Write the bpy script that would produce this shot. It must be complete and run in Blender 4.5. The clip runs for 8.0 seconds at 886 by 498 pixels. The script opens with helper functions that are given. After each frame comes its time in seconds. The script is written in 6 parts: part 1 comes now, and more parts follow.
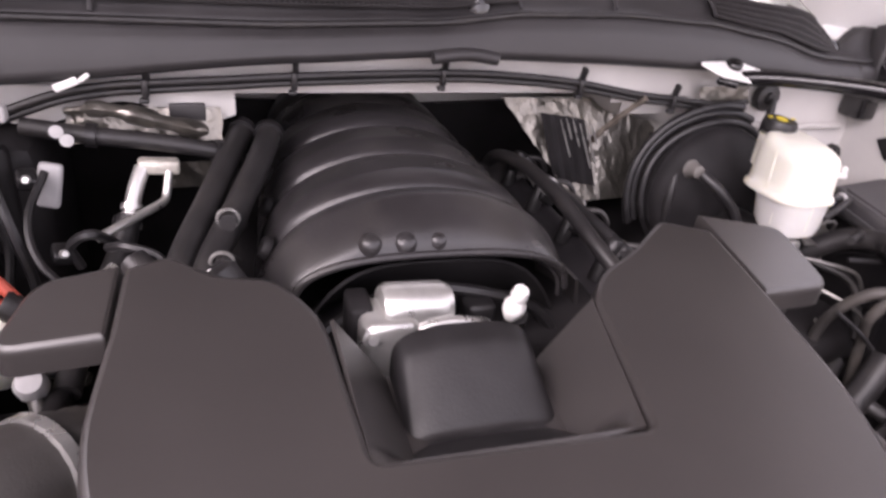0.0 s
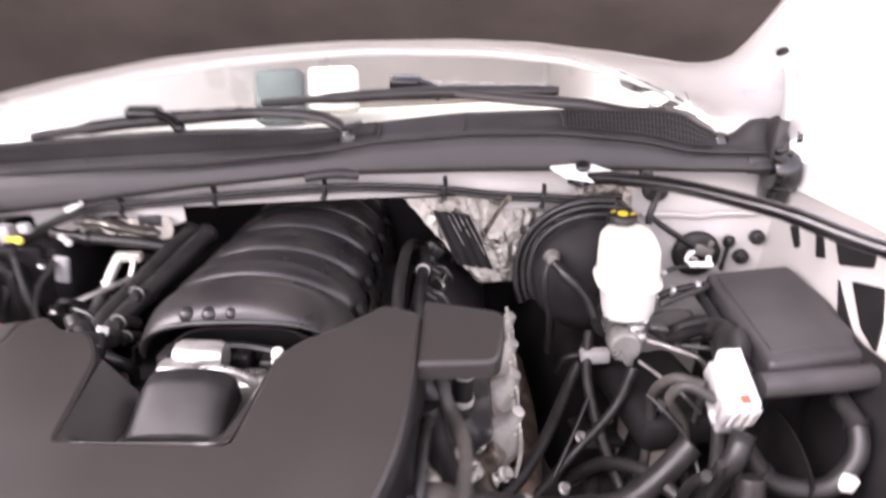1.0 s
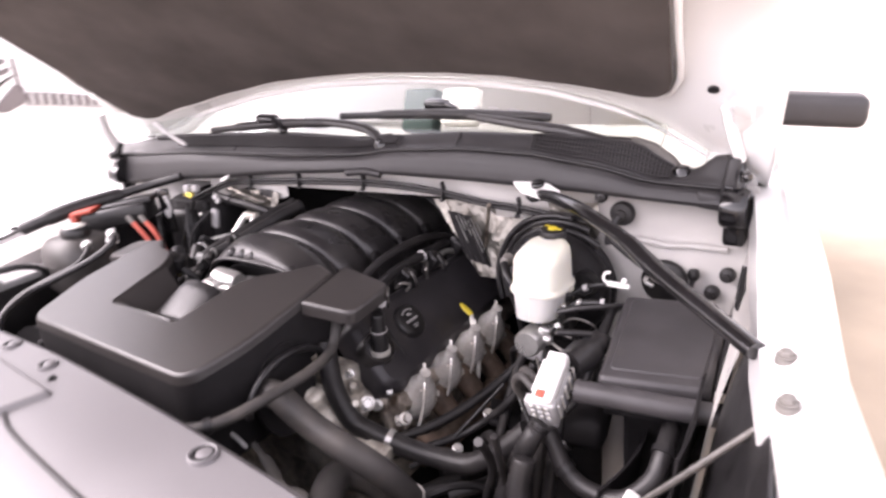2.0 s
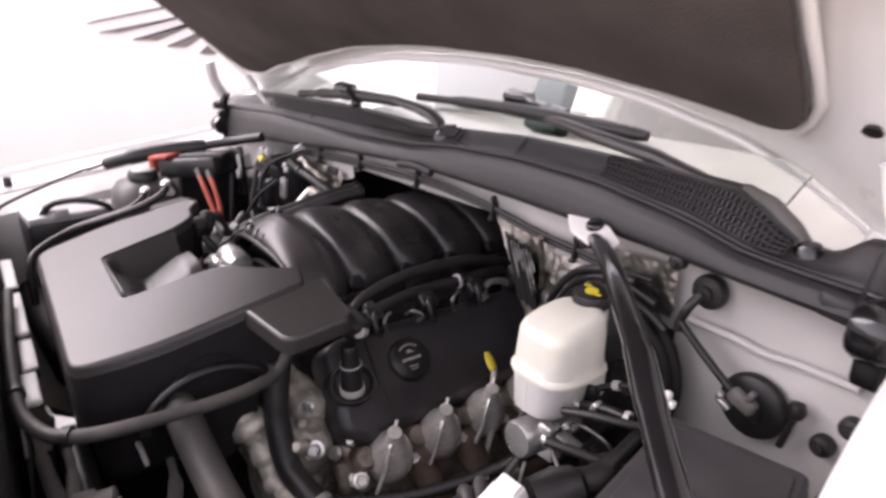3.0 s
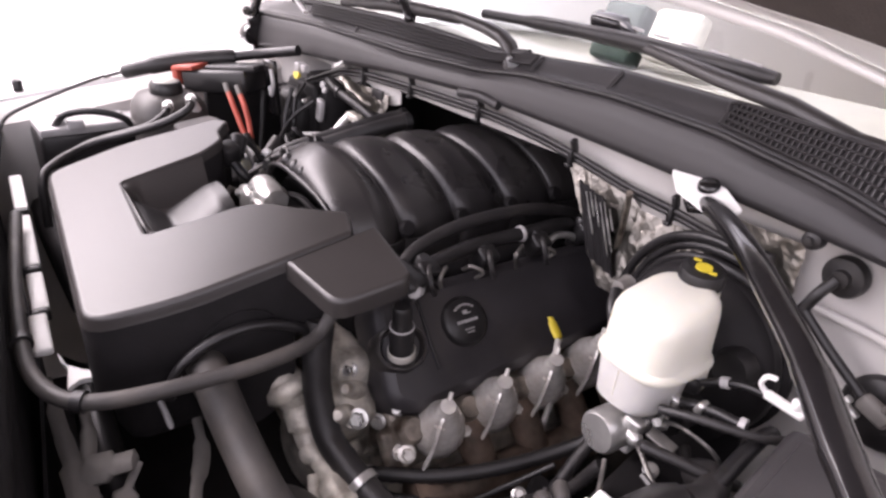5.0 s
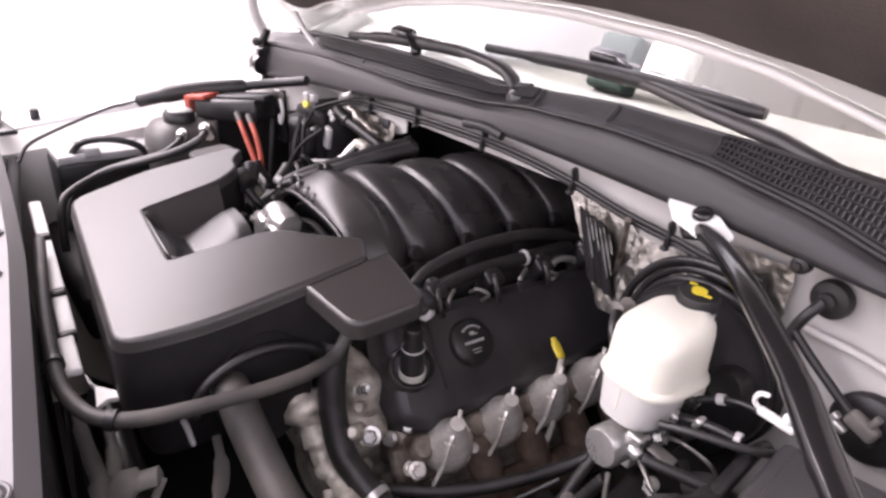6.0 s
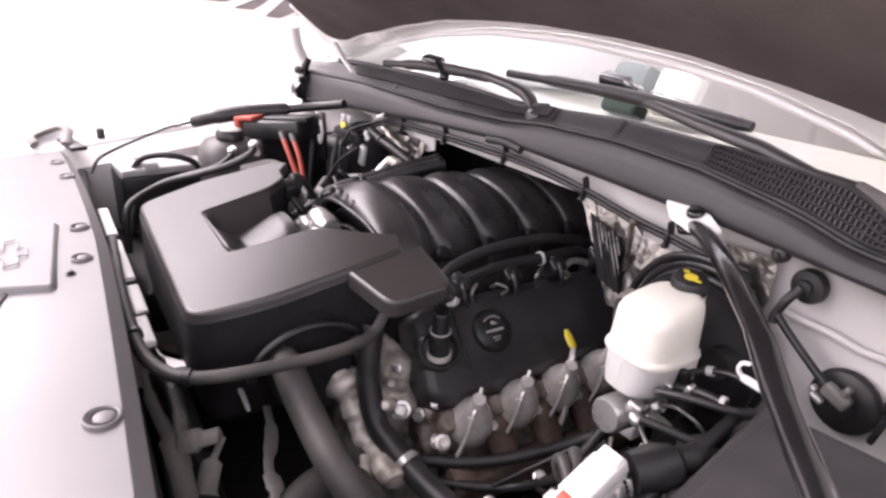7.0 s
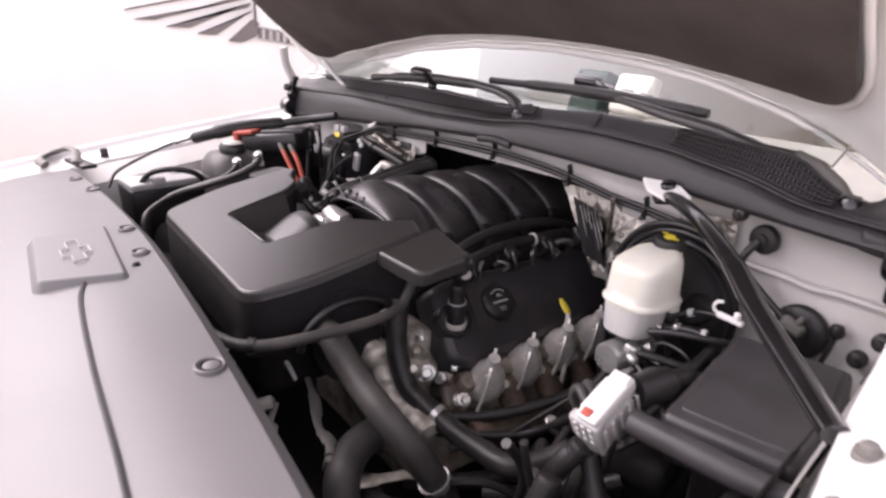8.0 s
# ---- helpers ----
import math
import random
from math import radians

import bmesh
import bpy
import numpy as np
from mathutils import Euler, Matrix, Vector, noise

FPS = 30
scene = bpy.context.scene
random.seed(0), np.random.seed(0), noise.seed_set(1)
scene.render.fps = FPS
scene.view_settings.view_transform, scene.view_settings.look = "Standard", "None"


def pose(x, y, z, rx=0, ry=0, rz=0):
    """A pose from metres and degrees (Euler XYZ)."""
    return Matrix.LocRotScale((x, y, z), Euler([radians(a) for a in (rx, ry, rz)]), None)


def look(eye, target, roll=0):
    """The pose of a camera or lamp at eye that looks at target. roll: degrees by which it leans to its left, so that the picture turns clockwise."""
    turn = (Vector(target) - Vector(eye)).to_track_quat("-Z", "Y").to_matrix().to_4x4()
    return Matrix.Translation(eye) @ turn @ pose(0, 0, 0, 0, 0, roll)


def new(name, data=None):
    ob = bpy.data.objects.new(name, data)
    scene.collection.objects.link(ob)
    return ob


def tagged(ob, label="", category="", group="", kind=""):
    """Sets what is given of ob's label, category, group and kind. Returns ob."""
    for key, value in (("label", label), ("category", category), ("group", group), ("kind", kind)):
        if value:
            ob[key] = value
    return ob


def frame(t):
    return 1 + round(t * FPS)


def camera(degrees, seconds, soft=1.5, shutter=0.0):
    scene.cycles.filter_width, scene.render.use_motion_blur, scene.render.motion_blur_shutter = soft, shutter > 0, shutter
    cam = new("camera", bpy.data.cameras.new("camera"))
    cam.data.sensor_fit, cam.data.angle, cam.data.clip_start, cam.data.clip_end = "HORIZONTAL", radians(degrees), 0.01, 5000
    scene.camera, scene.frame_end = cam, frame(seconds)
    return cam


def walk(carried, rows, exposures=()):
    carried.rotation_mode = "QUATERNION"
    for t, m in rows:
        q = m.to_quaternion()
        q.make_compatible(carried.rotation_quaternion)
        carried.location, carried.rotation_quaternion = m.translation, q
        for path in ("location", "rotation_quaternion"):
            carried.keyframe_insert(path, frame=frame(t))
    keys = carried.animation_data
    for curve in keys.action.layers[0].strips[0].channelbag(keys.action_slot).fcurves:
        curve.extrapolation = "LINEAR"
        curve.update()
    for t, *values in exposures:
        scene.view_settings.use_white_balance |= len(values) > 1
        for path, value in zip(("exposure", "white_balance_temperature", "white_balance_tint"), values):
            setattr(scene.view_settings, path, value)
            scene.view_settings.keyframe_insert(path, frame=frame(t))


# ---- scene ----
cam = camera(69.36, 8.0, soft=2.6, shutter=0.5)
PATH = [
    (0, (-0.1672, -0.3779, 1.3983), (0.1154, 0.4626, 0.9360), 5.82),
    (0.2, (-0.1735, -0.3685, 1.4026), (0.1079, 0.4814, 0.9570), 7.27),
    (0.5, (-0.0989, -0.4570, 1.4587), (0.1387, 0.4148, 1.0303), 6.88),
    (0.8, (0.1509, -0.5809, 1.4955), (0.2627, 0.3294, 1.0970), 1.62),
    (1, (0.3340, -0.6153, 1.5234), (0.2647, 0.3070, 1.1430), -2.66),
    (1.2, (0.5175, -0.6020, 1.5734), (0.2999, 0.2823, 1.1604), -7.21),
    (2.3, (1.0245, -0.6537, 1.4981), (0.4276, 0.0890, 1.1947), -0.28),
    (2.5, (1.0254, -0.5262, 1.4753), (0.3960, 0.1961, 1.1887), 1.80),
    (3, (1.0068, -0.2499, 1.4990), (0.2521, 0.3103, 1.1575), 1.41),
    (3.5, (0.9339, -0.2218, 1.5013), (0.1670, 0.2663, 1.0847), 1.95),
    (4, (0.8759, -0.2592, 1.5057), (0.1188, 0.2169, 1.0583), 2.22),
    (4.5, (0.8480, -0.2207, 1.4806), (0.1140, 0.2771, 1.0186), 3.30),
    (4.7, (0.8514, -0.2215, 1.4741), (0.1270, 0.2918, 1.0139), 4.18),
    (5.8, (0.8686, -0.2563, 1.5018), (0.1346, 0.2652, 1.0666), 4.91),
    (6, (0.8758, -0.2629, 1.5020), (0.1412, 0.2677, 1.0793), 4.52),
    (6.5, (0.9361, -0.2877, 1.5196), (0.1924, 0.2522, 1.1253), 4.07),
    (7, (0.9773, -0.3356, 1.5010), (0.2056, 0.1747, 1.1214), 4.22),
    (7.5, (1.0045, -0.3872, 1.5004), (0.2323, 0.1315, 1.1335), 2.32),
    (8, (1.0501, -0.4971, 1.4911), (0.3091, 0.0767, 1.1423), 2.57),
]
walk(cam, [(t, look(eye, target, roll)) for t, eye, target, roll in PATH], exposures=[(0, 2.18, 6600, 29), (0.2, 2.23, 6600, 29), (0.5, 2.56, 6600, 27), (1, 2.70, 6600, 27), (1.2, 2.71, 6600, 27), (2.3, 2.32, 6600, 26), (2.5, 2.33, 6600, 26), (3, 1.78, 6600, 26), (3.5, 1.80, 6600, 26), (4.5, 2.09, 6600, 27), (6, 2.20, 6600, 27), (6.5, 2.36, 6600, 27), (7, 2.16, 6600, 27), (7.5, 1.88, 6600, 27), (8, 1.71, 6600, 26)])

# ---- light ----
world = bpy.data.worlds.new("overcast_sky")
scene.world = world
world.use_nodes = True
wn, wl = world.node_tree.nodes, world.node_tree.links
sky = wn.new("ShaderNodeTexSky")
sky.sky_type, sky.sun_disc = "NISHITA", False
sky.sun_elevation, sky.sun_rotation = radians(47), radians(240)
grey = wn.new("ShaderNodeHueSaturation")
grey.inputs["Saturation"].default_value = 0.12
wl.new(sky.outputs["Color"], grey.inputs["Color"])
wl.new(grey.outputs["Color"], wn["Background"].inputs["Color"])
wn["Background"].inputs["Strength"].default_value = 0.15
sun = new("sun", bpy.data.lights.new("sun", "SUN"))
sun.data.energy, sun.data.angle, sun.data.color = 1.5, radians(60), (1.0, 0.97, 0.93)
sun.matrix_world = look((-3.2, -1.8, 4.0), (0, 0, 0))


# ---- materials ----
def material(name, color, rough=0.5, metal=0.0, vary=0.25, scale=40.0, bump=0.15, fine=400.0, coat=0.0, trans=0.0, sss=0.0, dirt=None, dirt_amount=0.0, spec=0.5, dist=0.002, rv=0.12):
    """A surface with stains at one scale and grain at another, in metres."""
    m = bpy.data.materials.new(name)
    m.use_nodes = True
    n, l = m.node_tree.nodes, m.node_tree.links
    b = n["Principled BSDF"]
    b.inputs["Roughness"].default_value, b.inputs["Metallic"].default_value = rough, metal
    b.inputs["Coat Weight"].default_value, b.inputs["Transmission Weight"].default_value = coat, trans
    b.inputs["Specular IOR Level"].default_value = spec
    b.inputs["Coat Roughness"].default_value = 0.08
    if sss:
        b.inputs["Subsurface Weight"].default_value, b.inputs["Subsurface Radius"].default_value = sss, (0.02, 0.018, 0.012)
    co = n.new("ShaderNodeTexCoord")
    big, small = n.new("ShaderNodeTexNoise"), n.new("ShaderNodeTexNoise")
    big.inputs["Scale"].default_value, big.inputs["Detail"].default_value = scale, 5
    small.inputs["Scale"].default_value, small.inputs["Detail"].default_value = fine, 3
    l.new(co.outputs["Object"], big.inputs["Vector"])
    l.new(co.outputs["Object"], small.inputs["Vector"])
    ramp = n.new("ShaderNodeMapRange")
    ramp.inputs["From Min"].default_value, ramp.inputs["From Max"].default_value = 0.3, 0.7
    ramp.inputs["To Min"].default_value, ramp.inputs["To Max"].default_value = 1 - vary, 1 + vary
    l.new(big.outputs["Fac"], ramp.inputs["Value"])
    mul = n.new("ShaderNodeVectorMath")
    mul.operation = "SCALE"
    mul.inputs[0].default_value = color
    l.new(ramp.outputs["Result"], mul.inputs["Scale"])
    last = mul.outputs["Vector"]
    if dirt:
        mix, cut = n.new("ShaderNodeMix"), n.new("ShaderNodeMapRange")
        mix.data_type = "RGBA"
        spots = n.new("ShaderNodeTexNoise")
        spots.inputs["Scale"].default_value, spots.inputs["Detail"].default_value = scale * 0.6, 8
        l.new(co.outputs["Object"], spots.inputs["Vector"])
        cut.inputs["From Min"].default_value, cut.inputs["From Max"].default_value = 0.5, 0.68
        cut.inputs["To Max"].default_value = dirt_amount
        l.new(spots.outputs["Fac"], cut.inputs["Value"])
        l.new(cut.outputs["Result"], mix.inputs["Factor"])
        l.new(last, mix.inputs["A"])
        mix.inputs["B"].default_value = (*dirt, 1)
        last = mix.outputs["Result"]
    l.new(last, b.inputs["Base Color"])
    rr = n.new("ShaderNodeMapRange")
    rr.inputs["To Min"].default_value, rr.inputs["To Max"].default_value = max(0.02, rough - rv), min(1, rough + rv)
    l.new(big.outputs["Fac"], rr.inputs["Value"])
    l.new(rr.outputs["Result"], b.inputs["Roughness"])
    if bump:
        bp = n.new("ShaderNodeBump")
        bp.inputs["Strength"].default_value, bp.inputs["Distance"].default_value = bump, dist
        l.new(small.outputs["Fac"], bp.inputs["Height"])
        l.new(bp.outputs["Normal"], b.inputs["Normal"])
    return m


COVER = material("textured_black_plastic", (0.0318, 0.0285, 0.0276), 0.31, vary=0.10, scale=9, bump=0.10, fine=1100, rv=0.035)
MANIFOLD = material("moulded_nylon", (0.023, 0.021, 0.022), 0.30, vary=0.3, scale=14, bump=0.15, fine=500, dirt=(0.07, 0.065, 0.06), dirt_amount=0.4)
BLACK = material("black_plastic", (0.0145, 0.0135, 0.0142), 0.38, vary=0.3, scale=30, bump=0.1, fine=500)
VALVE = material("matt_black_moulding", (0.030, 0.0275, 0.0305), 0.42, vary=0.25, scale=16, bump=0.15, fine=600, dirt=(0.07, 0.06, 0.052), dirt_amount=0.35)
HOSE = material("dusty_grey_rubber", (0.048, 0.044, 0.042), 0.55, vary=0.25, scale=22, bump=0.15, fine=600, dirt=(0.12, 0.105, 0.09), dirt_amount=0.45)
SATIN = material("satin_black_paint", (0.010, 0.0092, 0.010), 0.17, vary=0.2, scale=20, bump=0.05, fine=300, coat=0.3)
RUBBER = material("black_rubber", (0.0185, 0.017, 0.0175), 0.45, vary=0.25, scale=40, bump=0.12, fine=700, dirt=(0.045, 0.040, 0.036), dirt_amount=0.3)
# Near-black for grimy parts and for deep shade painted between parts.
VOID = material("grimy_shade_black", (0.0135, 0.0122, 0.013), 0.65, vary=0.4, scale=20, bump=0.2, fine=200, spec=0.25)
COWL = material("grey_cowl_plastic", (0.028, 0.0258, 0.0268), 0.50, vary=0.22, scale=12, bump=0.12, fine=900)
PAINT = material("white_car_paint", (0.80, 0.79, 0.78), 0.3, vary=0.03, scale=3, bump=0.02, fine=900, coat=0.8)
PRIMER = material("white_bay_paint", (0.54, 0.52, 0.50), 0.5, vary=0.12, scale=7, bump=0.06, fine=300, dirt=(0.3, 0.27, 0.24), dirt_amount=0.25)
PANEL = material("light_grey_plastic", (0.130, 0.124, 0.127), 0.42, vary=0.05, scale=5, bump=0.06, fine=700)
FELT = material("dark_felt_liner", (0.092, 0.080, 0.075), 0.95, vary=0.2, scale=8, bump=0.5, fine=350, spec=0.1)
FOIL = material("crumpled_foil", (0.25, 0.234, 0.21), 0.36, metal=0.9, vary=0.2, scale=25, bump=0.5, fine=90, dirt=(0.16, 0.14, 0.115), dirt_amount=0.6, dist=0.005)
LID_GREY = material("scuffed_grey_lid", (0.046, 0.043, 0.045), 0.42, vary=0.25, scale=14, bump=0.12, fine=500, dirt=(0.085, 0.078, 0.07), dirt_amount=0.4)
ALLOY = material("cast_alloy", (0.60, 0.565, 0.50), 0.45, metal=0.4, vary=0.35, scale=38, bump=0.45, fine=220, dirt=(0.10, 0.072, 0.05), dirt_amount=0.7)
BRIGHT = material("bright_alloy", (0.58, 0.57, 0.55), 0.30, metal=0.75, vary=0.15, scale=40, bump=0.15, fine=300)
SHIELD = material("stamped_steel_shield", (0.88, 0.85, 0.80), 0.24, metal=0.50, vary=0.25, scale=35, bump=0.5, fine=110, dirt=(0.22, 0.16, 0.12), dirt_amount=0.45, dist=0.004)
STEEL = material("dull_steel", (0.22, 0.21, 0.20), 0.4, metal=0.8, vary=0.25, scale=60, bump=0.1, fine=300)
GRIME = material("oily_alloy", (0.22, 0.19, 0.16), 0.38, metal=0.4, vary=0.5, scale=45, bump=0.5, fine=160, dirt=(0.045, 0.028, 0.018), dirt_amount=0.95)
RUST = material("rusty_cast_iron", (0.14, 0.10, 0.076), 0.6, metal=0.3, vary=0.5, scale=35, bump=0.5, fine=200, dirt=(0.18, 0.15, 0.12), dirt_amount=0.5)
CREAM = material("cream_polyethylene", (0.70, 0.685, 0.605), 0.38, vary=0.05, scale=15, bump=0.05, fine=300, sss=0.4)
MILKY = material("milky_polyethylene", (0.54, 0.53, 0.51), 0.4, vary=0.06, scale=18, bump=0.05, fine=300, sss=0.3)
SMOKE = material("smoke_plastic_tank", (0.055, 0.050, 0.047), 0.5, vary=0.2, scale=20, bump=0.05)
RED = material("orange_red_plastic", (0.46, 0.085, 0.055), 0.5, vary=0.1, scale=30, bump=0.05)
YELLOW = material("yellow_plastic", (0.66, 0.52, 0.04), 0.45, vary=0.06, scale=50, bump=0.05)
WHITE = material("white_plastic", (0.78, 0.77, 0.75), 0.4, vary=0.05, scale=40, bump=0.05)
GREY = material("grey_connector_plastic", (0.40, 0.39, 0.39), 0.45, vary=0.12, scale=40, bump=0.1)
INK = material("printed_grey_ink", (0.42, 0.41, 0.41), 0.5, vary=0.1, scale=80, bump=0.0)
CONCRETE = material("beige_concrete", (0.40, 0.33, 0.25), 0.8, vary=0.18, scale=1.2, bump=0.3, fine=60, dirt=(0.26, 0.21, 0.16), dirt_amount=0.5, dist=0.004)
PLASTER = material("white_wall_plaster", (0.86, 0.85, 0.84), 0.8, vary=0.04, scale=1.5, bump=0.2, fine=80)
DARKSIGN = material("dark_grey_wall_slot", (0.16, 0.14, 0.14), 0.5, vary=0.15, scale=4, bump=0.1)
DUSTY = material("dusty_grey_plastic", (0.15, 0.14, 0.13), 0.6, vary=0.3, scale=12, bump=0.15, fine=300, dirt=(0.25, 0.23, 0.20), dirt_amount=0.4)
DASH = material("pale_dashboard", (0.24, 0.232, 0.215), 0.7, vary=0.1, scale=6, bump=0.1)
PALE = material("dull_pale_plastic", (0.50, 0.48, 0.44), 0.6, vary=0.12, scale=30, bump=0.1)
GREEN = material("dark_green_tint", (0.020, 0.034, 0.029), 0.6, vary=0.1, scale=10, bump=0.0, spec=0.2)
GLASS = bpy.data.materials.new("windscreen_glass")
GLASS.use_nodes = True
_g = GLASS.node_tree.nodes["Principled BSDF"]
_g.inputs["Base Color"].default_value, _g.inputs["Roughness"].default_value = (0.92, 0.96, 0.94, 1), 0.02
_g.inputs["Transmission Weight"].default_value, _g.inputs["IOR"].default_value = 1.0, 1.3


# ---- building tools ----
def thing(name, loc, label, category, group="", kind=""):
    ob = new(name)
    ob.location = loc
    ob.empty_display_size = 0.05
    return tagged(ob, label, category, group, kind)


def offset_of(ob):
    """Where the origin of a part's parent lies."""
    place = Vector()
    while ob is not None:
        place = place + ob.location
        ob = ob.parent
    return place


def part(name, bm, mat, parent=None, label="", smooth=True, angle=46):
    bmesh.ops.remove_doubles(bm, verts=bm.verts, dist=1e-5)
    bmesh.ops.recalc_face_normals(bm, faces=bm.faces)
    for e in bm.edges:
        e.smooth = e.smooth and not (len(e.link_faces) == 2 and e.calc_face_angle(0) > radians(angle))
    for fc in bm.faces:
        fc.smooth = smooth
    if parent is not None:
        bmesh.ops.translate(bm, verts=bm.verts, vec=-offset_of(parent))
    me = bpy.data.meshes.new(name)
    bm.to_mesh(me)
    bm.free()
    me.materials.append(mat)
    ob = new(name, me)
    ob.parent = parent
    return tagged(ob, label)


def join(*bms):
    """One bmesh of several."""
    out = bms[0]
    for b in bms[1:]:
        me = bpy.data.meshes.new("tmp")
        b.to_mesh(me)
        b.free()
        out.from_mesh(me)
        bpy.data.meshes.remove(me)
    return out


def box(c, size, bevel=0.003, rot=(0, 0, 0), seg=2, taper=1.0):
    bm = bmesh.new()
    bmesh.ops.create_cube(bm, size=1)
    for v in bm.verts:
        k = taper if v.co.z > 0 else 1.0
        v.co = Vector((v.co.x * size[0] * k, v.co.y * size[1] * k, v.co.z * size[2]))
    if bevel:
        bmesh.ops.bevel(bm, geom=bm.edges[:], offset=bevel, segments=seg, profile=0.5, affect="EDGES")
    bmesh.ops.transform(bm, verts=bm.verts, matrix=pose(*c, *rot))
    return bm


def smooth_line(pts, step=6):
    """Catmull-Rom through the points."""
    p = [Vector(q) for q in pts]
    p = [2 * p[0] - p[1], *p, 2 * p[-1] - p[-2]]
    out = []
    for i in range(1, len(p) - 2):
        for k in range(step):
            t = k / step
            a, b, c, d = p[i - 1], p[i], p[i + 1], p[i + 2]
            out.append(0.5 * (2 * b + (c - a) * t + (2 * a - 5 * b + 4 * c - d) * t * t + (3 * b - a - 3 * c + d) * t ** 3))
    out.append(p[-2])
    return out


def tube(pts, r, seg=10, step=6, flat=1.0, ridge=0.0, straight=False):
    """A swept pipe through the points; ridge: depth of corrugation; flat: height to width."""
    line = [Vector(q) for q in pts] if straight else smooth_line(pts, step)
    bm, rings, up = bmesh.new(), [], Vector((0.12, 0.2, 1)).normalized()
    for i, q in enumerate(line):
        d = (line[min(i + 1, len(line) - 1)] - line[max(i - 1, 0)]).normalized()
        s = d.cross(up)
        s = s.normalized() if s.length > 1e-4 else Vector((1, 0, 0))
        u = s.cross(d)
        up = u
        rr = (r[i * (len(r) - 1) // max(1, len(line) - 1)] if isinstance(r, (list, tuple)) else r) + (ridge if i % 2 else 0)
        rings.append([bm.verts.new(q + s * rr * math.cos(2 * math.pi * k / seg) + u * rr * flat * math.sin(2 * math.pi * k / seg)) for k in range(seg)])
    for a, b in zip(rings, rings[1:]):
        for k in range(seg):
            bm.faces.new((a[k], a[(k + 1) % seg], b[(k + 1) % seg], b[k]))
    bm.faces.new(rings[0][::-1])
    bm.faces.new(rings[-1])
    return bm


def lathe(profile, m=Matrix(), seg=28):
    """Turns (radius, height) pairs round z, then places them by m."""
    bm, rings = bmesh.new(), []
    for r, h in profile:
        if r < 1e-6:
            rings.append([bm.verts.new((0, 0, h))])
        else:
            rings.append([bm.verts.new((r * math.cos(2 * math.pi * k / seg), r * math.sin(2 * math.pi * k / seg), h)) for k in range(seg)])
    for a, b in zip(rings, rings[1:]):
        for k in range(seg):
            q = [a[k % len(a)], a[(k + 1) % len(a)], b[(k + 1) % len(b)], b[k % len(b)]]
            q = list(dict.fromkeys(q))
            if len(q) > 2:
                bm.faces.new(q)
    for ring, flip in ((rings[0], True), (rings[-1], False)):
        if len(ring) > 2:
            bm.faces.new(ring[::-1] if flip else ring)
    bmesh.ops.transform(bm, verts=bm.verts, matrix=m)
    return bm


def toward(c, d):
    """A pose at c whose z points along d."""
    return Matrix.Translation(c) @ Vector(d).to_track_quat("Z", "Y").to_matrix().to_4x4()


def between(table, x):
    """A value read off a table of (x, y) pairs."""
    for (a, p), (b, q) in zip(table, table[1:]):
        if x <= b:
            t = min(1, max(0, (x - a) / (b - a)))
            t = t * t * (3 - 2 * t) * 0.4 + t * 0.6
            return p + (q - p) * t
    return table[-1][1]


def fillet(poly, radius, seg=4):
    """Rounds the corners of a flat outline; radius: one number, or one a corner."""
    out, n = [], len(poly)
    for i in range(n):
        r = radius[i] if isinstance(radius, (list, tuple)) else radius
        p, a, b = Vector(poly[i]), Vector(poly[i - 1]), Vector(poly[(i + 1) % n])
        da, db = a - p, b - p
        k = min(r, da.length * 0.45, db.length * 0.45)
        if k < 1e-5:
            out.append(p)
            continue
        s, e = p + da.normalized() * k, p + db.normalized() * k
        for j in range(seg + 1):
            t = j / seg
            out.append(s * (1 - t) ** 2 + p * 2 * t * (1 - t) + e * t * t)
    return out


def plate(outline, top, depth, edge=0.004, flare=0.0):
    """A slab: the flat outline lifted to top(x, y), its rim rounded, its sides dropped by depth and flared."""
    bm = bmesh.new()
    pts = [Vector((q[0], q[1])) for q in outline]
    n = len(pts)
    area = sum(pts[i].x * pts[(i + 1) % n].y - pts[(i + 1) % n].x * pts[i].y for i in range(n))
    if area < 0:
        pts.reverse()

    def inward(d):
        res = []
        for i in range(n):
            t = (pts[(i + 1) % n] - pts[i - 1]).normalized()
            res.append(pts[i] + Vector((-t.y, t.x)) * d)
        return res

    rings = []
    for d, drop in ((edge, 0), (edge * 0.3, edge * 0.3), (0, edge), (-flare * 0.3, edge * 2.2), (-flare, depth)):
        rings.append([bm.verts.new((p.x, p.y, top(p.x, p.y) - drop)) for p in inward(d)])
    for a, b in zip(rings, rings[1:]):
        for i in range(n):
            bm.faces.new((a[i], b[i], b[(i + 1) % n], a[(i + 1) % n]))
    cap = bm.faces.new(rings[0])
    bm.normal_update()
    for e in cap.edges:
        e.smooth = False
    bmesh.ops.triangulate(bm, faces=[cap], ngon_method="EAR_CLIP")
    return bm


def grid(nu, nv, f):
    """A sheet of nu by nv cells; f(u, v) places it, u and v from 0 to 1."""
    bm = bmesh.new()
    vs = [[bm.verts.new(f(i / nu, j / nv)) for j in range(nv + 1)] for i in range(nu + 1)]
    for i in range(nu):
        for j in range(nv):
            bm.faces.new((vs[i][j], vs[i + 1][j], vs[i + 1][j + 1], vs[i][j + 1]))
    return bm


def thick(bm, t):
    """Gives a sheet thickness."""
    bmesh.ops.recalc_face_normals(bm, faces=bm.faces)
    bmesh.ops.solidify(bm, geom=bm.faces[:], thickness=t)
    return bm


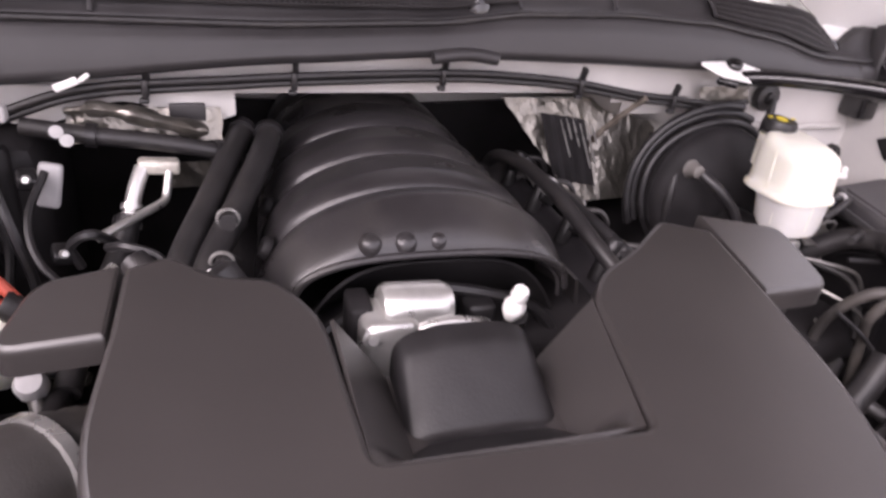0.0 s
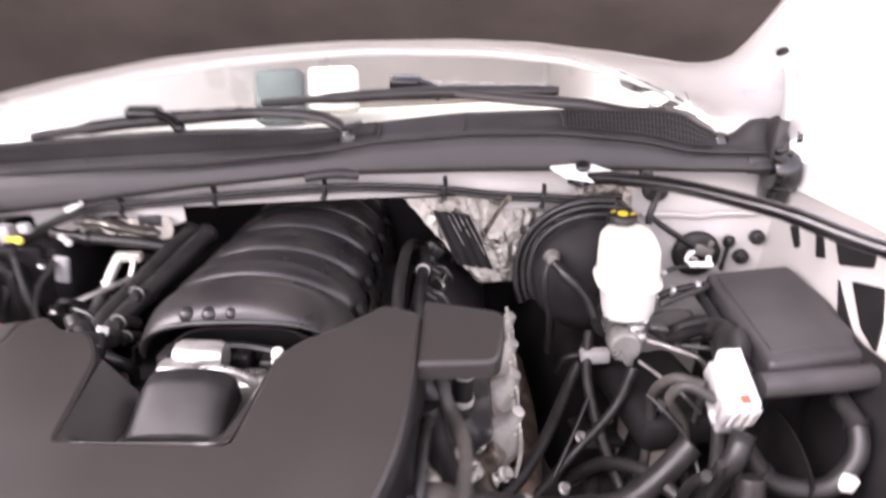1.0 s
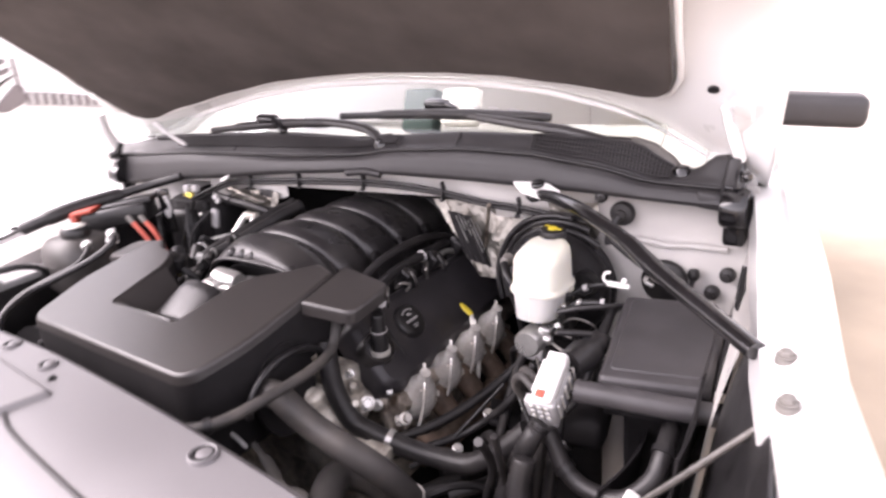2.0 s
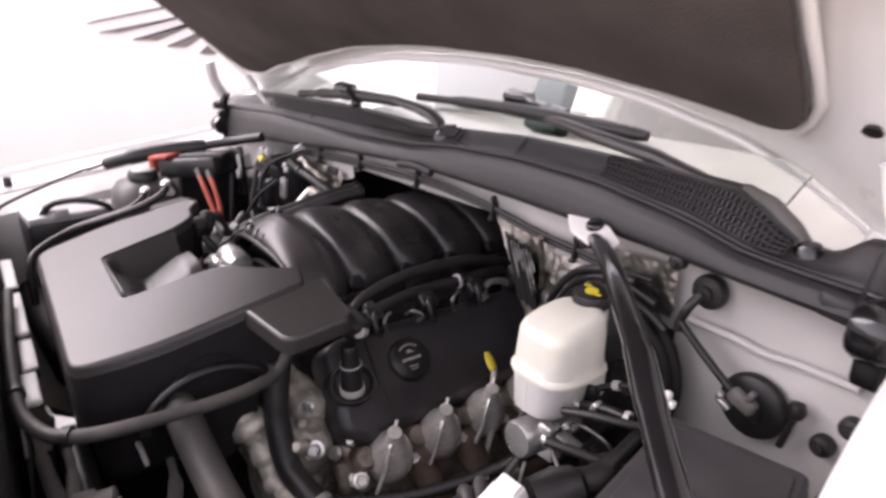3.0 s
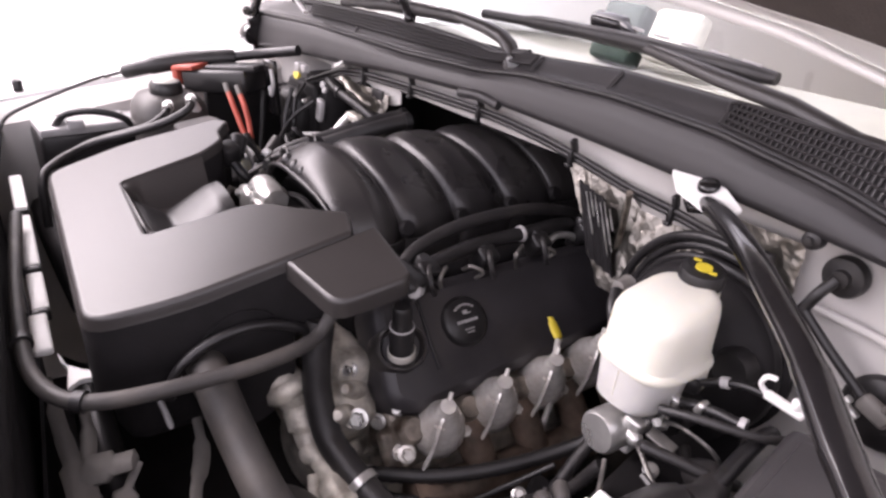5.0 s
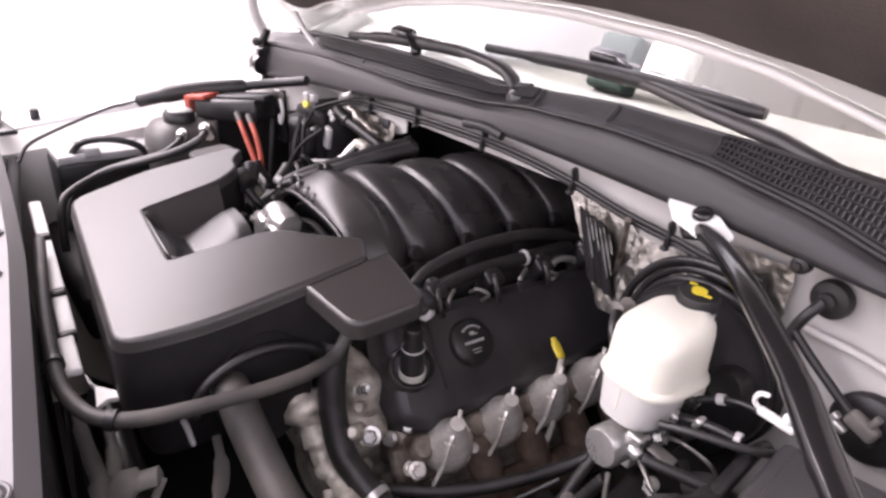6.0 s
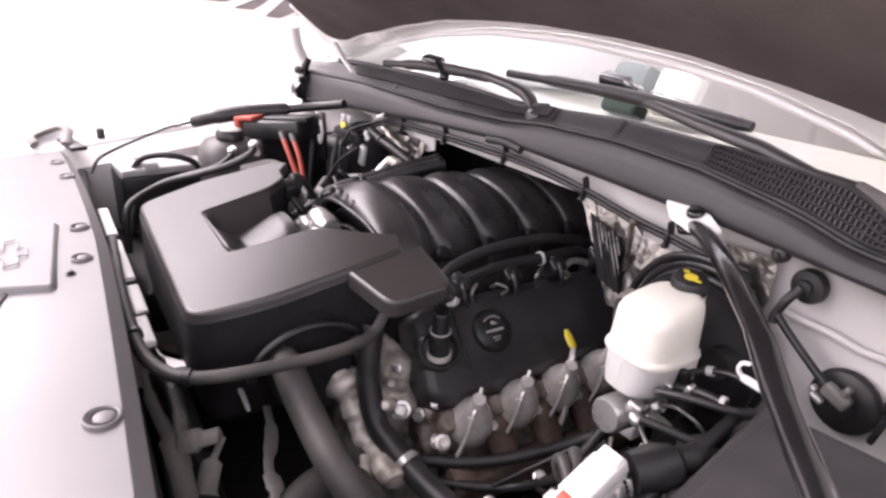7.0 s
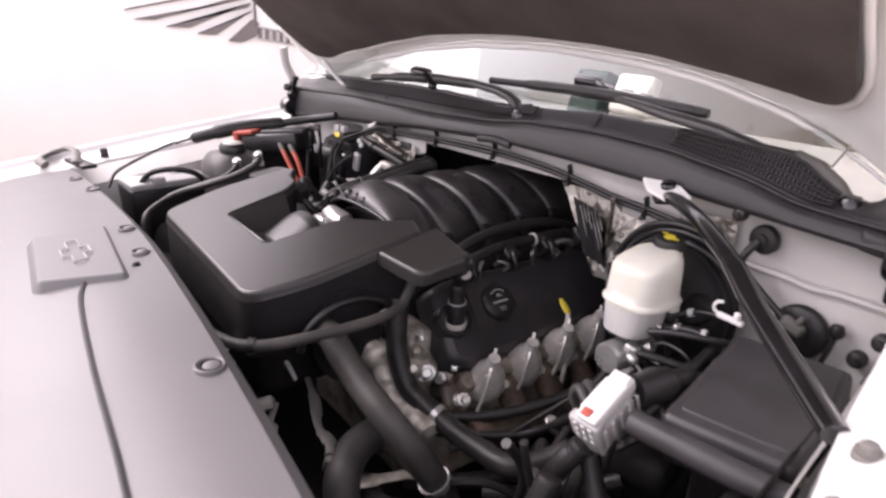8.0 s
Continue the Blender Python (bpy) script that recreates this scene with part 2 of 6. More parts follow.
def bolt(c, d=(0, 0, 1), r=0.008, h=0.006):
    """A flanged hexagon head."""
    m = toward(c, d)
    return join(lathe([(0, 0), (r * 1.35, 0), (r * 1.35, h * 0.25), (r, h * 0.35)], m, 14), lathe([(0, h * 0.3), (r * 0.95, h * 0.3), (r * 0.95, h), (r * 0.8, h * 1.15), (0, h * 1.15)], m, 6))


# ---- ground and distance ----
g = bmesh.new()
bmesh.ops.create_grid(g, x_segments=40, y_segments=40, size=300)
ground = part("ground", g, CONCRETE)
tagged(ground, "beige concrete yard that runs out flat round the car", "ground", kind="structure")

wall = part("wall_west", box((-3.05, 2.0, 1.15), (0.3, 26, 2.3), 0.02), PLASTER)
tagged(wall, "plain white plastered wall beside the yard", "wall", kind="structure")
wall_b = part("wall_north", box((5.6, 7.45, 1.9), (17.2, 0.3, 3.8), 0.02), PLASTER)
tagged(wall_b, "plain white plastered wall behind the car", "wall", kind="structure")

# fan of slanted slots on the white wall, with a small railing beside it
slots = thing("wall_slots", (-2.9, 0.9, 1.25), "fan of slanted dark slots in the white wall", "wall relief")
FAN = [((0.32, 1.420), (0.37, 1.436), (0.99, 1.575), (0.99, 1.560)), ((0.37, 1.377), (0.48, 1.377), (1.01, 1.532), (1.01, 1.510)),
       ((0.53, 1.342), (0.66, 1.338), (1.03, 1.488), (1.01, 1.460)), ((0.70, 1.307), (0.81, 1.300), (1.04, 1.446), (1.01, 1.424)),
       ((0.88, 1.268), (0.96, 1.260), (1.06, 1.300), (1.075, 1.374), (1.04, 1.398))]
for quad in FAN:
    rim = fillet([Vector(q) for q in quad], 0.015, 3)
    bm = plate(rim, lambda x, y: 0.02, 0.02, 0.002)
    bmesh.ops.transform(bm, verts=bm.verts, matrix=Matrix(((0, 0, 1, -2.9), (1, 0, 0, 0), (0, 1, 0, 0), (0, 0, 0, 1))))
    part("slot", bm, DARKSIGN, slots)
rail_w = thing("wall_railing", (-2.88, 1.25, 1.20), "short pale railing with upright bars on the white wall", "railing")
part("top_rail", tube([(-2.88, 1.06, 1.352), (-2.88, 1.26, 1.318), (-2.88, 1.50, 1.270)], 0.007, 6), GREY, rail_w)
part("foot_rail", tube([(-2.88, 1.06, 1.286), (-2.88, 1.26, 1.256), (-2.88, 1.50, 1.212)], 0.005, 6), GREY, rail_w)
for i in range(10):
    part("bar", box((-2.88, 1.075 + 0.045 * i, 1.318 - 0.0075 * i), (0.014, 0.018, 0.056), 0.002), DARKSIGN, rail_w)
part("post", box((-2.885, 1.052, 1.44), (0.02, 0.010, 0.18), 0.002), DARKSIGN, rail_w)

# ---- the car's body ----
def cowl_y(x):
    return 0.362 + 0.08 * x - 0.02 * x * x


def cowl_z(x):
    return 1.255 - 0.02 * x * x


car = thing("suv_body", (0, 0.6, 0), "white sport utility vehicle with its bonnet propped open", "car")


def fender_sheet(side):
    """Top of a front wing: inner flange, crown and outer side; side: -1 or 1."""
    def f(u, v):
        y = -0.75 + 1.65 * u
        size = 1.0
        if side > 0:
            inner = 0.911 - 0.17 * max(0, y) - 0.24 * min(0, y)
            size = 0.46
            z0 = 1.202 + 0.035 * min(1, max(0, (y - 0.02) / 0.2)) + 0.05 * min(0, y)
        else:
            inner = 0.755 - 0.10 * max(0, -y - 0.05) - 0.03 * max(0, y - 0.3)
            z0 = 1.125 + 0.13 * y
        prof = ((-0.012, -0.045), (0.0, 0.0), (0.05, 0.006), (0.075, 0.012), (0.085, 0.026), (0.13, 0.022), (0.18, -0.02), (0.20, -0.10), (0.205, -0.35), (0.20, -0.6))
        k = v * (len(prof) - 1)
        i = min(int(k), len(prof) - 2)
        t = k - i
        dx = (prof[i][0] * (1 - t) + prof[i + 1][0] * t) * size
        dz = prof[i][1] * (1 - t) + prof[i + 1][1] * t
        return (side * (inner + dx), y, z0 + dz)
    return thick(grid(26, 27, f), 0.002)


for s, n in ((1, "fender"), (-1, "fender")):
    part(n, fender_sheet(s), PAINT, car, "glossy white painted front wing")
for x, y in ((0.938, -0.021), (0.949, -0.098)):
    part("bolt", join(bolt((x, y, 1.212 + 0.05 * min(0, y)), r=0.0070, h=0.006), lathe([(0, 0.002), (0.0092, 0.002), (0.0100, 0.0), (0.0100, -0.004)], Matrix.Translation((x, y, 1.209 + 0.05 * min(0, y))), 20)), DUSTY, car)
for y in (0.02, 0.11):
    part("bolt", bolt((-0.772, y, 1.13 + 0.13 * y), r=0.008, h=0.006), BLACK, car)


def wing_wall(side):
    x0 = 0.850 if side > 0 else -0.745

    def f(u, v):
        y = (0.10 + 0.38 * u) if side > 0 else -0.32 + 0.80 * u
        u = (y + 0.32) / 0.80
        top = 1.190 + 0.045 * u if side > 0 else 1.121 + 0.13 * max(y, -0.3)
        x = x0 + side * (0.105 * (1 - u) if side > 0 else -0.02 * (1 - u)) - side * ((0.0 if side > 0 else 0.05) * min(1, v / 0.05) + 0.13 * v) + 0.006 * math.sin(9 * v + 5 * u)
        return (x, y, top - 0.6 * v)
    return thick(grid(14, 40, f), 0.003)


for s in (1, -1):
    part("inner_wing", wing_wall(s), PRIMER, car, "white painted inner wing")


def wing_x(y, z):
    """The near inner wing's face at a height z."""
    u = (y + 0.32) / 0.80
    v = (1.190 + 0.045 * u - z) / 0.6
    return 0.850 + 0.105 * (1 - u) - 0.13 * v + 0.006 * math.sin(9 * v + 5 * u)


# Black sheet in place of the wing's front end: its shade is put into the colour.
part("shaded_wing", thick(grid(12, 16, lambda u, v: (wing_x(-0.34 + 0.436 * u, 1.185 - 0.5 * v) + 0.012 + 0.06 * v * (1 - u), -0.34 + 0.436 * u, 1.178 + 0.02 * u - 0.5 * v)), 0.004), BLACK, car, "front end of the inner wing, its shade put into black")
HOLES = [((0.405, 1.132), (0.388, 1.142), (0.366, 1.112), (0.376, 1.104)), ((0.343, 1.152), (0.332, 1.159), (0.303, 1.118), (0.322, 1.112)),
         ((0.312, 1.170), (0.297, 1.173), (0.238, 1.170), (0.222, 1.172), (0.212, 1.142), (0.270, 1.122)), ((0.236, 1.112), (0.182, 1.126), (0.160, 1.085), (0.152, 1.046), (0.190, 1.062)),
         ((0.262, 1.104), (0.250, 1.092), (0.205, 1.052), (0.172, 1.035), (0.186, 1.030), (0.240, 1.060))]
for hole in HOLES:
    rim = fillet([Vector(q) for q in hole], 0.004, 2)
    bm = bmesh.new()
    near = [bm.verts.new((wing_x(q.x, q.y) - 0.0055, q.x, q.y)) for q in rim]
    deep = [bm.verts.new((wing_x(q.x, q.y) + 0.010, q.x, q.y)) for q in rim]
    bm.faces.new(near)
    bm.faces.new(deep[::-1])
    for k in range(len(rim)):
        bm.faces.new((near[k], deep[k], deep[(k + 1) % len(rim)], near[(k + 1) % len(rim)]))
    part("opening", bm, VOID, car, "dark opening in the inner wing")
# Floor in near-black: the shade deep in the bay is put into its colour.
part("bay_floor", box((0.03, 0.17, 0.50), (1.75, 1.3, 0.02), 0.0), VOID, car, "black floor added below the engine bay to keep its gaps dark")


def firewall_y(x, z):
    v = (1.25 - z) / 0.70
    ledge = min(1, max(0, (1.194 + 0.040 * min(1, max(0, (x - 0.46) / 0.03)) - z) / 0.02))
    under = min(1, max(0, (1.194 - 0.044 * min(1, max(0, (x - 0.31) / 0.06)) - z) / 0.02))
    y = cowl_y(x) + 0.050 + 0.010 * ledge + 0.008 * math.sin(6.0 * v + 3.6 * x) * (v > 0.15)
    deep = under * min(1, max(0, (0.47 - x) / 0.08)) * min(1, max(0, (x + 0.58) / 0.10))
    return y + 0.27 * deep


def firewall(u, v):
    x, z = -0.82 + 1.66 * u, 1.25 - 0.70 * v
    return (x, firewall_y(x, z), z)


def lining(u, v):
    x, z = -0.60 + 1.185 * u, 1.112 - 0.54 * v
    return (x, firewall_y(x, z) - 0.016, z + 0.008 * math.sin(8 * u) * (1 - v))


part("firewall", thick(grid(80, 40, firewall), 0.004), PRIMER, car, "off-white painted bulkhead")
# Black sheet added over the pale low bulkhead to keep it dark.
part("black_lining", thick(grid(80, 16, lining), 0.008), VOID, car, "black sheet added to keep the low bulkhead dark")
part("bulkhead_ledge", thick(grid(40, 4, lambda u, v: (-0.43 + 0.25 * u, cowl_y(-0.43 + 0.25 * u) + 0.040 + 0.004 * math.sin(14 * u), 1.205 - 0.030 * v - 0.012 * v * math.sin(9 * u))), 0.003), PRIMER, car, "off-white pressed ledge of the bulkhead")
part("pressed_rib", tube([(0.60, 0.448, 1.142), (0.66, 0.450, 1.141), (0.70, 0.452, 1.136), (0.735, 0.454, 1.139), (0.80, 0.455, 1.139)], 0.005, 8), PRIMER, car)

# radiator panel in front of the engine
def panel_z(x, y):
    return 1.133 - 0.070 * x * x + 0.05 * (y + 0.30) - 1.0 * min(0, y + 0.36) ** 2


def panel_sheet(u, v):
    x = -0.66 + 1.48 * u
    edge = -0.272 - 0.025 * x * x - 0.035 * max(0, x)
    y = edge - 0.38 * v
    return (x, y, panel_z(x, y) - (0.018 if v == 0 else 0))


shroud = thing("radiator_cover_panel", (0.05, -0.45, 1.0), "light grey plastic panel over the radiator with push clips", "radiator cover")
part("panel", thick(grid(48, 24, panel_sheet), 0.003), PANEL, shroud)
part("seam", tube([(0.13, -0.395, panel_z(0.13, -0.395)), (0.19, -0.410, panel_z(0.19, -0.41)), (0.35, -0.425, panel_z(0.35, -0.425)), (0.55, -0.437, panel_z(0.55, -0.437)), (0.78, -0.46, panel_z(0.78, -0.46))], 0.0035, 6), COWL, shroud, "dark seam line")
PODS = fillet([Vector(q) for q in ((0.152, -0.346), (-0.080, -0.330), (-0.079, -0.437), (0.112, -0.449))], 0.008, 3)
pod = part("emblem_pod", plate(PODS, lambda x, y: 1.139 + 0.05 * (y + 0.3), 0.032, 0.004, 0.014), PANEL, shroud, "raised pod with a moulded outline badge")
BADGE = [(-0.05, -0.008), (-0.018, -0.008), (-0.018, -0.02), (0.018, -0.02), (0.018, -0.008), (0.05, -0.008), (0.045, 0.010), (0.016, 0.010), (0.016, 0.021), (-0.016, 0.021), (-0.016, 0.010), (-0.055, 0.010)]
ring = [Vector((0.03 + 0.9 * q[0], -0.390 + 0.9 * q[1], 1.1412 + 0.05 * (-0.078 + 0.9 * q[1]))) for q in BADGE]
part("badge_outline", tube(ring + ring[:1], 0.0012, 5, straight=True), GREY, pod)


def push_clip(c, r):
    """A round push clip: dish, ring and head, seen as a dark crescent round a pale button."""
    ob = part("push_clip", lathe([(r, -0.004), (r * 0.99, 0.0012), (r * 0.90, 0.0022), (r * 0.80, 0.0010), (r * 0.78, -0.002)], Matrix.Translation(c), 24), PANEL, shroud)
    part("groove", lathe([(r * 0.56, -0.002), (r * 0.56, 0.0008), (r * 0.80, 0.0008), (r * 0.80, -0.002)], Matrix.Translation(c), 24), VOID, ob)
    part("button", lathe([(0, 0.0022), (r * 0.46, 0.0022), (r * 0.55, 0.0012), (r * 0.57, -0.003)], Matrix.Translation((c[0] + 0.0015, c[1] + 0.0015, c[2])), 20), PANEL, ob)


for x, y in ((-0.050, -0.303), (0.070, -0.310), (0.424, -0.324), (-0.36, -0.300), (-0.50, -0.31)):
    push_clip((x, y, panel_z(x, y) + 0.002), 0.0135 if x < 0.3 else 0.017)
part("rivet", bolt((0.112, -0.326, panel_z(0.112, -0.326)), r=0.005, h=0.004), BLACK, shroud)

# slotted rail behind the panel
rail = thing("radiator_top_rail", (0, -0.24, 0.9), "black slotted radiator top rail with pale gaps", "radiator")
part("rail", tube([(-0.66, -0.262, 1.045), (-0.3, -0.280, 1.06), (0.1, -0.290, 1.062), (0.5, -0.300, 1.05), (0.80, -0.32, 1.02)], 0.012, 8), VOID, rail)
part("rail_face", thick(grid(30, 4, lambda u, v: (-0.66 + 1.46 * u, -0.295 - 0.02 * u * u + 0.004 * v, 1.09 - 0.30 * v)), 0.003), VOID, rail)
part("core", box((0.05, -0.300, 0.80), (1.25, 0.03, 0.38), 0.004), VOID, rail, "radiator core in shade")
# White blocks stand for the light that shows through the rail's gaps.
for x, w in ((-0.36, 0.16), (-0.16, 0.18), (0.004, 0.100), (0.106, 0.082)):
    part("bright_gap", box((x, -0.2445 - 0.05 * max(0, x), 1.026), (w, 0.020, 0.010), 0.003), WHITE, rail, "white block standing for a bright gap between two lugs")
for x in (-0.27, -0.06, 0.059):
    part("lug", box((x, -0.246, 1.024), (0.012, 0.022, 0.016), 0.003), BLACK, rail)
part("gusset", plate(fillet([Vector(q) for q in ((0.112, -0.238), (0.136, -0.236), (0.184, -0.192), (0.176, -0.222), (0.188, -0.236), (0.150, -0.232))], 0.003, 2), lambda x, y: 1.000, 0.006, 0.001), WHITE, rail, "torn white gusset")

# windscreen, dashboard and pillars
def screen(u, v):
    x = -0.74 + 1.42 * u
    b = 1 - (x / 0.8) ** 2
    return (x * (1 - 0.08 * v), cowl_y(x) + 0.052 + 1.0 * v + 0.05 * v * b, cowl_z(x) + 0.062 + 0.50 * v + 0.02 * b * v)


ws = part("windscreen", thick(grid(30, 12, screen), 0.005), GLASS, car, "clear curved windscreen")
ws.visible_shadow = False
part("dashboard", thick(grid(20, 6, lambda u, v: (-0.74 + 1.50 * u, 0.50 + 0.10 * u + 0.7 * v, 1.20 + 0.02 * math.sin(3 * v))), 0.01), DASH, car)
part("binnacle", box((-0.165, 0.955, 1.285), (0.115, 0.06, 0.13), 0.012, (-20, 0, 0)), GREEN, car, "dark green-grey instrument hood behind the windscreen")
# Pale block stands for window light seen through the windscreen.
part("bright_window", box((-0.035, 0.97, 1.295), (0.12, 0.05, 0.11), 0.015, (-20, 0, 0)), PALE, car, "pale block standing for a bright window behind the windscreen")
for s, x in ((1, 0.79), (-1, -0.77)):
    part("pillar", tube([(x, 0.44 + 0.05 * s, 1.24), (x - s * 0.05, 0.95, 1.52), (x - s * 0.1, 1.4, 1.80)], 0.045, 10), PAINT, car)
part("roof", thick(grid(14, 10, lambda u, v: (-0.66 + 1.36 * u, 1.36 + 2.2 * v, 1.82 + 0.05 * math.sin(3.14 * u) + 0.03 * math.sin(3.14 * v))), 0.01), PAINT, car)
for s in (1, -1):
    part("side", thick(grid(8, 8, lambda u, v: (0.02 + s * (0.72 - 0.06 * v * v), 0.95 + 2.75 * u, 0.45 + 1.38 * v)), 0.01), PAINT, car)
part("tail", thick(grid(6, 6, lambda u, v: (-0.70 + 1.44 * u, 3.75 - 0.2 * v, 0.45 + 1.38 * v)), 0.01), PAINT, car)
part("grille_front", thick(grid(16, 8, lambda u, v: (-0.9 + 1.8 * u, -0.66 - 0.05 * math.sin(3.14 * u) - 0.03 * v, 1.04 - 0.62 * v)), 0.01), BLACK, car, "black front grille")
for s in (1, -1):
    for y in (-0.2, 2.75):
        part("wheel", lathe([(0.0, -0.10), (0.22, -0.10), (0.36, -0.12), (0.40, -0.08), (0.40, 0.08), (0.36, 0.12), (0.22, 0.10), (0, 0.10)], Matrix.Translation((s * (0.76 if y < 0 else 0.62), y, 0.34)) @ pose(0, 0, 0, 0, 90, 0) @ Matrix.Scale(0.85, 4), 36), RUBBER, car, "black road wheel")

mirror = thing("door_mirror", (0.93, 0.98, 1.2), "black door mirror housing on the white car", "mirror")
part("housing", box((0.815, 1.0, 1.297), (0.30, 0.10, 0.070), 0.02, (0, 3, 8), 3), COWL, mirror)
part("arm", tube([(0.80, 0.97, 1.24), (0.76, 0.95, 1.22), (0.70, 0.93, 1.20)], 0.02, 8), COWL, mirror)

# ---- bonnet ----
HY = radians(4.5)
HA = radians(38)
AX, FW = Vector((math.cos(HY), math.sin(HY), 0)), Vector((math.sin(HY) * math.cos(HA), -math.cos(HY) * math.cos(HA), math.sin(HA)))
HN = FW.cross(AX)
H0 = Vector((0.048, 0.430, 1.367))


def hood_point(x, v, up=0.0):
    drop = 0.085 * (max(0, x - 0.52) / 0.25) ** 2 + 0.04 * (max(0, -x - 0.58) / 0.25) ** 2
    drop *= max(0, 1 - max(0, v) / 0.22)
    return H0 + AX * x + FW * v + HN * (up + 0.048 * (1 - (x / 0.75) ** 2) - drop)


REAR = ((-0.86, -0.12), (-0.75, -0.100), (-0.68, -0.088), (-0.50, -0.042), (-0.30, -0.002), (-0.10, 0.024), (0.10, 0.033), (0.30, 0.022), (0.42, 0.000), (0.52, -0.040), (0.60, -0.080), (0.68, -0.105), (0.86, -0.115))
LINER = ((-0.78, -0.030), (-0.55, 0.018), (-0.35, 0.052), (-0.20, 0.074), (0.08, 0.094), (0.24, 0.096), (0.35, 0.088), (0.46, 0.066), (0.55, 0.047), (0.70, 0.030))


def rear_edge(x):
    return between(REAR, x)


hood = thing("bonnet", hood_point(0, 0), "white bonnet propped open with a dark felt liner beneath", "bonnet")


def half_width(v):
    return 0.80 + 0.10 * v 


def skin(u, v):
    k = 2 * u - 1
    w = half_width(1.05 * v)
    x = k * w
    r = rear_edge(x)
    return hood_point(x, r + (1.08 - r) * v, 0.055 - 0.03 * k * k)


def frame_sheet(u, v):
    k = 2 * u - 1
    w = half_width(1.05 * v) - 0.004
    x = k * w
    r = rear_edge(x) + 0.002
    lip = 0.02 * (abs(k) > 0.97) + 0.02 * (v < 0.02)
    return hood_point(x, r + (1.07 - r) * v, 0.006 + lip * 0.6 + 0.006 * math.sin(5 * v))


part("skin", thick(grid(30, 24, skin), 0.002), PAINT, hood)
inner = part("inner_frame", thick(grid(48, 36, frame_sheet), 0.002), PAINT, hood, "pressed white inner frame")


def liner_sheet(u, v):
    k = 2 * u - 1
    w = 0.70 + (0.08 * v if k > 0 else 0)
    x = k * w - 0.040
    t = max(0, abs(k) - 0.88) / 0.12
    r = between(LINER, x) + 0.080 * (1 - math.sqrt(max(0, 1 - t * t)))
    return hood_point(x, r + (0.98 - r) * v, -0.006 - 0.008 * math.sin(math.pi * min(1, v * 6) / 2) - 0.003 * math.sin(11 * u + 4 * v))


for v in (0.16, 0.30, 0.44):
    part("frame_slot", tube([hood_point(-0.772, v - 0.030, -0.001), hood_point(-0.775, v, -0.002), hood_point(-0.778, v + 0.030, -0.001)], [0.004, 0.006, 0.004], 8, flat=0.5), BLACK, inner)
liner = part("liner", thick(grid(200, 30, liner_sheet), 0.006), FELT, hood, "dark brown-grey felt sound liner")
part("rear_rim", tube([hood_point(x, rear_edge(x) + 0.006, 0.004) for x in [-0.78 + 0.06 * i for i in range(27)]], [0.007] * 15 + [0.006, 0.005, 0.004, 0.003, 0.003, 0.003], 8, 2), PAINT, hood, "rolled white rear rim")


def bead_point(u, v):
    k = 2 * u - 1
    return Vector(liner_sheet(u, v)) + AX * 0.010 * k ** 21 - FW * 0.010 * (1 - v) ** 30 + HN * 0.003


ROUND = [bead_point(0, 0.6 - 0.1 * i) for i in range(6)] + [bead_point(i / 60, 0) for i in range(61)] + [bead_point(1, 0.1 + 0.1 * i) for i in range(6)]
part("liner_bead", tube(ROUND, 0.0062, 8, 2), PAINT, hood, "pressed white bead round the liner")
for s in (1, -1):
    part("hinge_cup", lathe([(0, -0.004), (0.008, -0.004), (0.009, 0), (0, 0.002)], toward(hood_point(s * 0.72, 0.10, 0.003), -HN), 14), BLACK, hood)
    part("hinge_plate", box(hood_point(s * 0.765, 0.08, 0.0), (0.03, 0.09, 0.012), 0.005, (-math.degrees(HA), 0, 4.5)), PAINT, hood, "white hinge bracket")
for x, y, z, s in ((0.812, 0.424, 1.222, 1), (-0.722, 0.288, 1.213, -1)):
    hinge = new("hinge")
    hinge.parent, hinge.location = hood, Vector((x, y, z)) - hood.location
    tagged(hinge, "black and white folding hinge")
    k = 1.0 if s > 0 else 0.72
    part("knuckle", join(lathe([(0, -0.02), (0.030 * k, -0.02), (0.034 * k, -0.012), (0.034 * k, 0.012), (0.030 * k, 0.02), (0, 0.02)], toward((x, y, z), (1, 0, 0)), 20), box((x, y + 0.02, z - 0.035 * k), (0.035 * k, 0.05 * k, 0.06), 0.008), box((x - s * 0.012, y + 0.006, z + 0.026), (0.016, 0.030, 0.034), 0.004, (15, 8, 0))), SATIN, hinge)
    part("arm", tube([(x, y + 0.005, z + 0.01), (x, y + 0.01, z + 0.05), (x - s * 0.006, y + 0.02, z + 0.085)], 0.011, 8), SATIN, hinge)
    part("stop", bolt((x + 0.012, y - 0.01, z + 0.055), (1, -0.5, 0), 0.008, 0.008), SATIN, hinge)
    part("link", tube([(x, y + 0.015, z + 0.075), (x - s * 0.01, y - 0.01, z + 0.12), (x - s * 0.02, y - 0.02, z + 0.165)], 0.008, 8, flat=1.6), PAINT, hinge, "white painted hinge link")
    if s < 0:
        part("stay_arm", tube([(-0.520, 0.300, 1.354), (-0.477, 0.300, 1.330), (-0.417, 0.302, 1.303)], [0.010, 0.007, 0.006], 8, flat=0.6), PAINT, hinge, "white painted stay")

